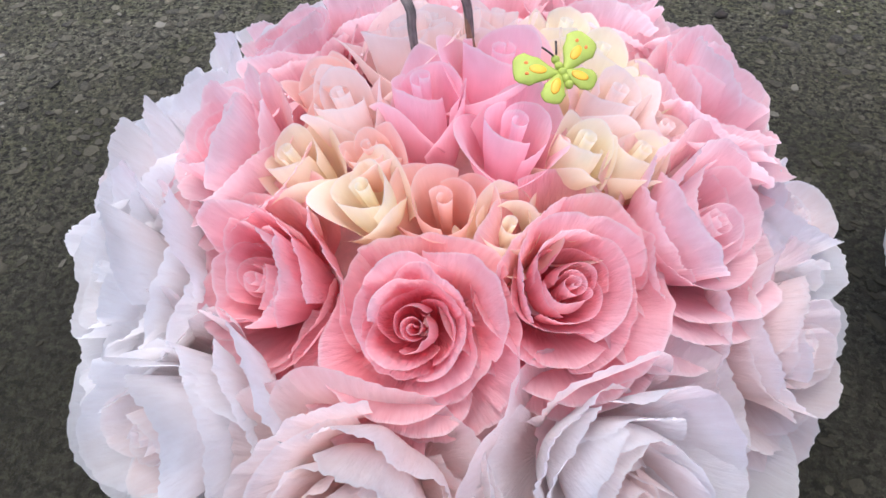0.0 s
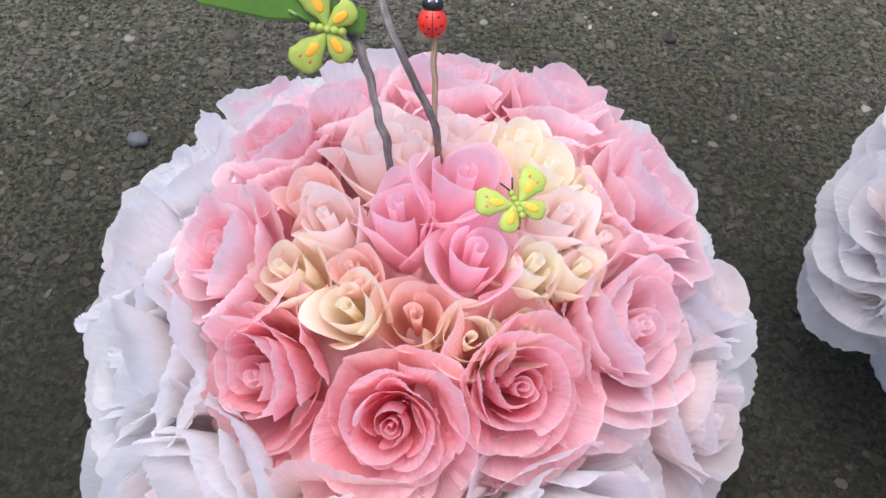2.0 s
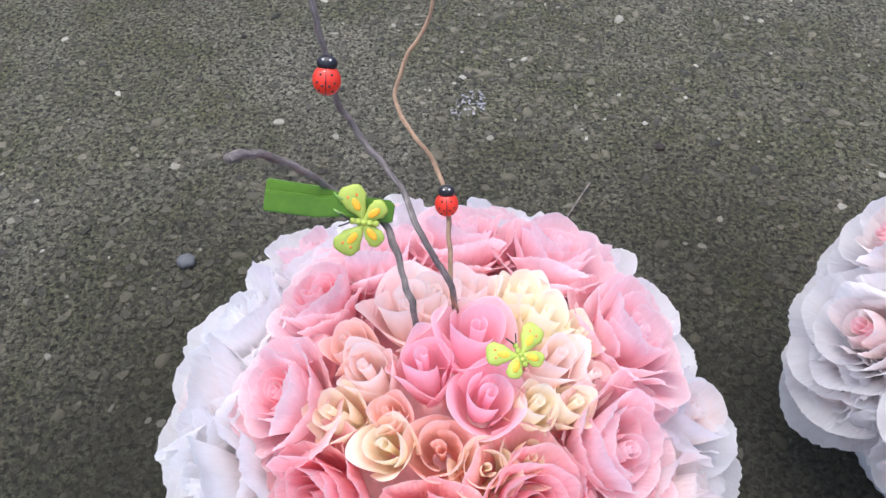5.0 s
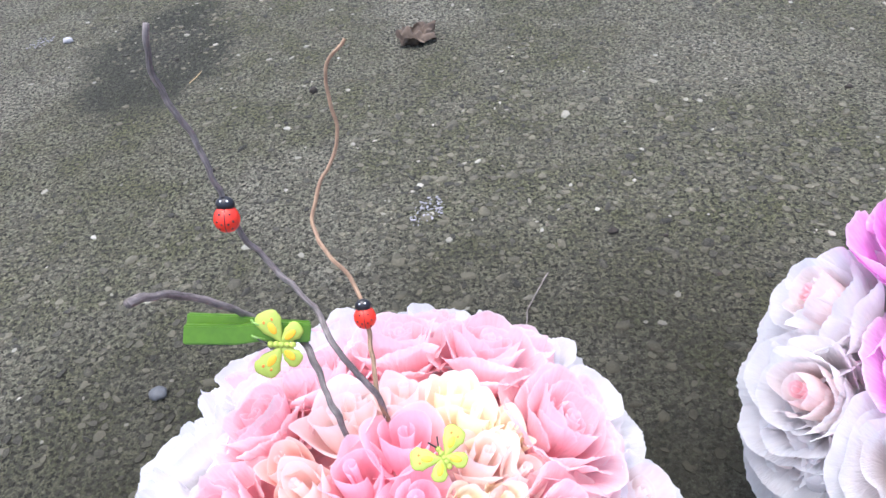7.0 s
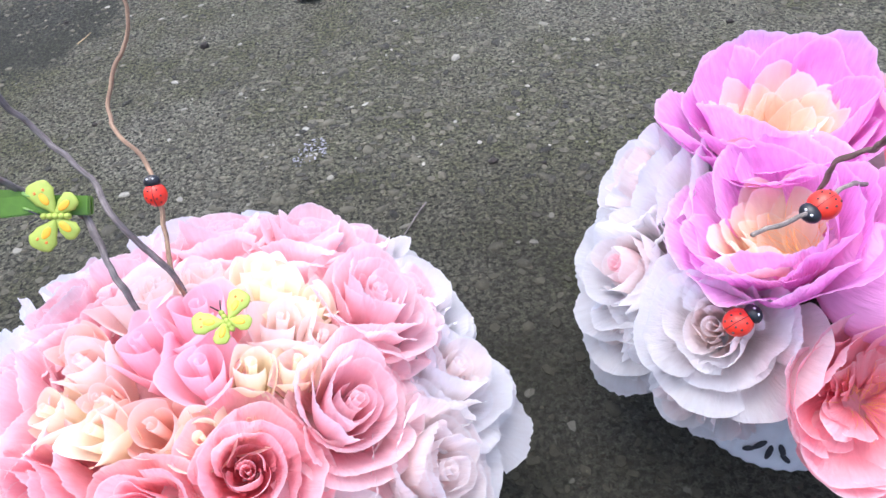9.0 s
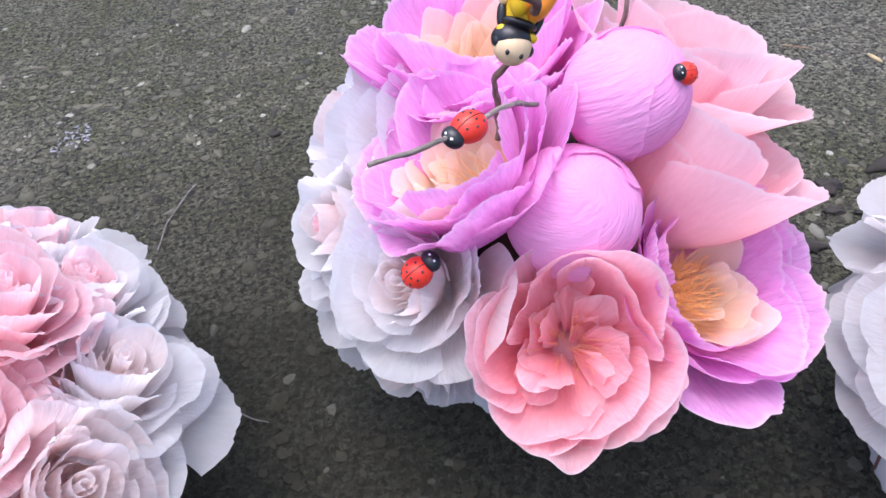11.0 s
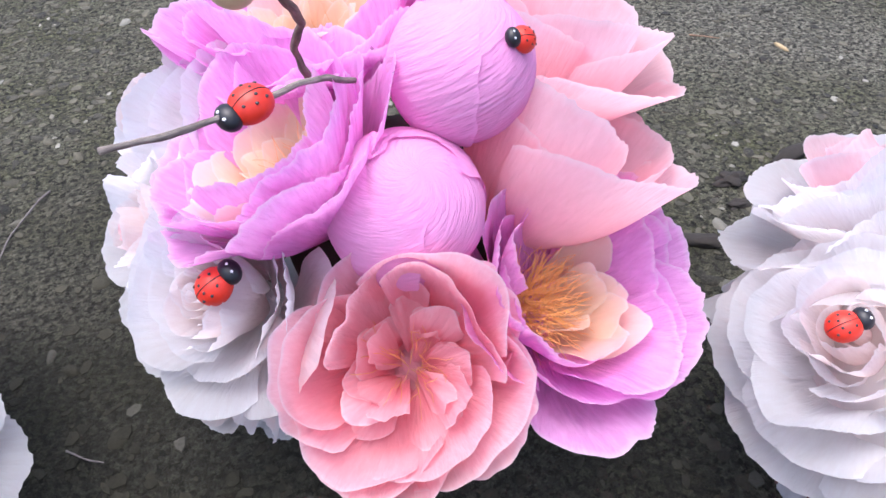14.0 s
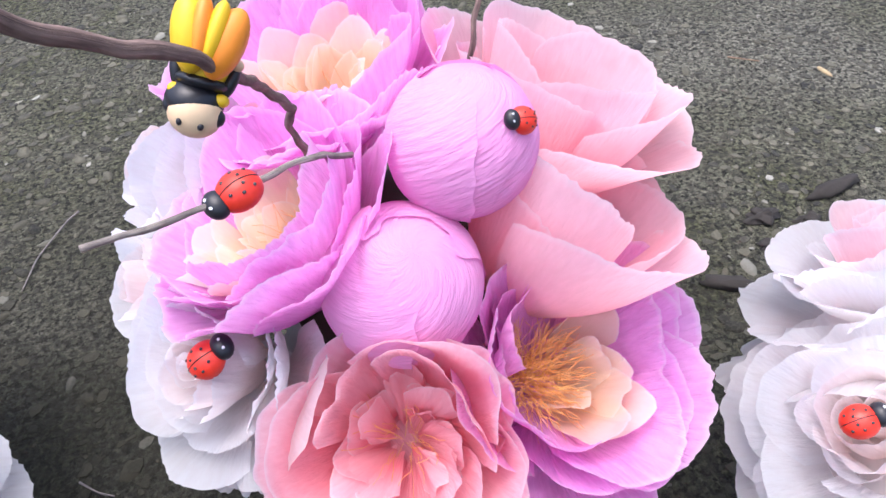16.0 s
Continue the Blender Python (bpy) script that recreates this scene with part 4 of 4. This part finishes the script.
def bee():
    """A painted bee: y is its head, z its back."""
    s = 0.00070
    ob = thing("bee_ornament", "yellow and black painted bee ornament on a twig", "ornament", m=lay((0.3957, 0.2220, 0.2665), (-0.90, 0.16, 0.42), (0, -0.8, 0.5)))

    def bit(name, parent, mat, at, size, turn=None, label="", seg=18):
        bm = bmesh.new()
        ellipsoid(bm, [c * s for c in at], [c * s for c in size], turn, seg, max(6, seg * 2 // 3))
        return part(name, bm, mat, parent, label)

    body = bit("body", ob, GOLD, (0, -3, 0), (6.4, 9, 6))
    bit("band", body, BLACK, (0, 3.0, 0), (6.7, 2.4, 6.2), label="black painted band")
    bit("band", body, BLACK, (0, -6, 0), (6.1, 1.6, 5.9), label="black painted band")
    head = bit("head", ob, BEIGE, (0, 11, 0), (7, 6.6, 6.6), label="beige painted face", seg=24)
    hair = bit("hair", head, BLACK, (0.8, 8.6, -1.0), (7.5, 6.0, 7.2), label="black painted hair", seg=24)
    for x, y, r in ((-5.2, 11.0, 2.6), (0.4, 8.6, 3.0), (5.4, 10.4, 2.7)):
        bit("curl", hair, BLACK, (x, y, 3.9 - 0.10 * x * x), (r, r, 2.2), label="black painted curl of hair", seg=12)
    for k in (-1, 1):
        bit("eye", head, BLACK, (k * 2.6, 13.9, 5.2), (0.85, 1.1, 0.8), seg=8, label="dark painted eye")
        wing = bit("wing", ob, AMBER if k < 0 else GOLD, (k * 4.4, -7.5, 6.0), (4.6, 9.6, 4.6), Matrix.Rotation(radians(k * 12), 4, "Z"), "orange wing" if k < 0 else "yellow wing", 24)
        bit("wing_fold", wing, GOLD if k < 0 else AMBER, (k * 1.6, -9.0, 7.6), (2.7, 8.6, 4.0), Matrix.Rotation(radians(k * 5), 4, "Z"), "painted inner fold", 20)
        arm = bit("arm", ob, BLACK, (k * 6.6, 1.5, -1.0), (1.9, 5.0, 1.9), Matrix.Rotation(radians(k * 14), 4, "Z"), "black painted arm")
        bit("palm", arm, BEIGE, (k * 7.6, -3.4, -0.4), (1.7, 1.7, 1.7), label="beige painted tip", seg=12)
        bit("collar", ob, GOLD, (k * 5.6, 6.4, 1.0), (2.2, 1.8, 2.2), label="yellow painted collar", seg=12)
    return ob


bee()

# ---- things on the ground ----
PEBBLE = painted("pebble_grey", (0.085, 0.09, 0.095), 0.7, 0.6, 250.0, 0.3)


def solo(name, bm, mat, at, label, category, turn=0):
    me = bpy.data.meshes.new(name)
    bm.to_mesh(me)
    bm.free()
    me.materials.append(mat)
    me.polygons.foreach_set("use_smooth", [True] * len(me.polygons))
    ob = new(name, me)
    ob.matrix_world = pose(*at, 0, 0, turn)
    return tagged(ob, label, category)


def lump(size, rough, seed, seg=14, rings=9):
    """An uneven rounded lump that rests on z = 0."""
    bm = bmesh.new()
    for v in ellipsoid(bm, (0, 0, 0), (1, 1, 1), seg=seg, rings=rings):
        f = 1 + rough * noise.noise(v.co * 1.7 + Vector((seed, 0, 0)))
        v.co = Vector((v.co.x * size[0] * f, v.co.y * size[1] * f, v.co.z * size[2] * f + size[2] * 0.6))
    return bm


solo("pebble", lump((0.0072, 0.0062, 0.0040), 0.25, 1), PEBBLE, (-0.078, 0.433, 0), "round grey pebble lying on the concrete", "pebble")
solo("pebble", lump((0.0075, 0.0060, 0.0045), 0.4, 2), painted("pebble_pale", (0.35, 0.35, 0.36), 0.7, 0.6, 250.0, 0.3), (-0.395, 1.085, 0), "pale pebble lying on the concrete", "pebble")
for x, y, r, s in ((-0.006, 0.884, 0.006, 3), (0.309, 0.585, 0.0045, 4), (-0.21, 1.0, 0.003, 5), (0.355, 0.575, 0.0025, 6), (0.62, 0.80, 0.004, 7), (-0.10, 0.73, 0.003, 8)):
    solo("seed", lump((r, r * 0.8, r * 0.6), 0.5, s), LITTER, (x, y, 0), "dark brown seed on the concrete", "seed")


def dry_leaf():
    """A crumpled dead leaf, folded into ridges."""
    bm = bmesh.new()
    n = 22
    rows = []
    for a in range(n):
        row = []
        for c in range(n):
            x, y = a / (n - 1) * 2 - 1, c / (n - 1) * 2 - 1
            p = Vector((x * 2.2, y * 2.2, 0.3))
            w = 0.75 + 0.25 * noise.noise(p * 0.9)
            row.append(bm.verts.new((x * 0.034 * w + 0.006 * noise.noise(p), y * 0.030 * w * math.sqrt(max(0.05, 1 - 0.8 * x * x)), 0.011 + 0.016 * noise.noise(p * 1.2 + Vector((3, 0, 0))))))
        rows.append(row)
    for r0, r1 in zip(rows, rows[1:]):
        for c in range(n - 1):
            bm.faces.new((r0[c], r0[c + 1], r1[c + 1], r1[c]))
    low = min(v.co.z for v in bm.verts)
    for v in bm.verts:
        v.co.z -= low
    return bm


solo("dead_leaf", dry_leaf(), LEAF, (0.125, 1.0, 0), "crumpled brown dead leaf on the concrete", "leaf", 30)
solo("dead_leaf", lump((0.024, 0.006, 0.004), 0.5, 9), LITTER, (0.765, 0.395, 0), "dark decayed leaf curled on the concrete", "leaf", 12)
solo("dead_leaf", lump((0.016, 0.006, 0.0035), 0.6, 10), LITTER, (0.647, 0.337, 0), "dark decayed leaf on the concrete", "leaf", -25)
for x, y, r, s in ((0.700, 0.385, 0.013, 11), (0.728, 0.372, 0.010, 12), (0.715, 0.352, 0.011, 13), (0.690, 0.360, 0.009, 14)):
    solo("soil_clod", lump((r * 0.8, r * 0.5, r * 0.22), 1.3, s, 22, 14), LITTER, (x, y, 0), "small brown clod of soil on the concrete", "clod")
solo("wood_chip", lump((0.0024, 0.0085, 0.0016), 0.3, 15), STRAW, (0.854, 0.527, 0), "pale wood chip on the concrete", "chip", 8)


def straw(points, radius, mat, label):
    verts, faces, uv = tube(points, radius, 0.6, 0.1, 6, 5)
    return tagged(new("fallen_twig", mesh_of("fallen_twig", verts, faces, mat, uv)), label, "twig")


straw([(0.242, 0.537, 0.001), (0.236, 0.526, 0.003), (0.226, 0.508, 0.002), (0.219, 0.495, 0.001), (0.217, 0.482, 0.002), (0.213, 0.466, 0.001)], 0.0007, TWIG, "thin dark fallen twig on the concrete")
straw([(0.79, 0.575, 0.001), (0.80, 0.566, 0.002), (0.812, 0.560, 0.001)], 0.0008, TWIG_TAN, "short pale fallen twig on the concrete")
straw([(0.262, 0.315, 0.001), (0.272, 0.306, 0.002), (0.280, 0.302, 0.001)], 0.0006, TWIG, "short dark fallen twig on the concrete")
straw([(-0.175, 0.93, 0.001), (-0.168, 0.945, 0.002), (-0.166, 0.96, 0.001)], 0.0007, STRAW, "short straw on the concrete")


def splash(at, size, count, seed):
    """A dried whitish splash: many thin flat flecks, as one mesh."""
    r = random.Random(seed)
    bm = bmesh.new()
    for _ in range(count):
        a, d = r.uniform(0, 6.3), size * r.random() ** 0.7
        s = r.uniform(0.0005, 0.0026)
        c = Vector((d * math.cos(a) * 0.8 + 0.3 * d * math.sin(a), d * math.sin(a), 0.0009 + 0.0005 * r.random()))
        ellipsoid(bm, c, (s, s * r.uniform(0.25, 0.8), 0.0004), Matrix.Rotation(r.uniform(0, 3), 4, "Z"), 7, 5)
    return solo("lime_splash", bm, LIME_STAIN, at, "dried whitish splash on the concrete", "stain")


splash((0.135, 0.634, 0), 0.022, 70, 5)
splash((-0.44, 1.09, 0), 0.020, 50, 6)

# ---- larger stones of the concrete, one by one ----
shapes = []
for _ in range(12):
    pts = stone_shape(8)
    quad = [(i, (i + 1) % 8, 8 + (i + 1) % 8, 8 + i) for i in range(8)] + [(8 + i, 8 + (i + 1) % 8, 16) for i in range(8)]
    shapes.append(mesh_of("stone", pts, quad, STONE_ONE))
for _ in range(300):
    x, y = rng.uniform(-0.15, 0.75), rng.uniform(0.30, 0.85)
    r = rng.uniform(0.0045, 0.0085)
    ob = child("stone", rng.choice(shapes), ground)
    ob.matrix_local = pose(x, y, 0.0, j(6), j(6), rng.uniform(0, 360)) @ Matrix.Diagonal((r, r * rng.uniform(0.5, 0.9), r * 0.7, 1))
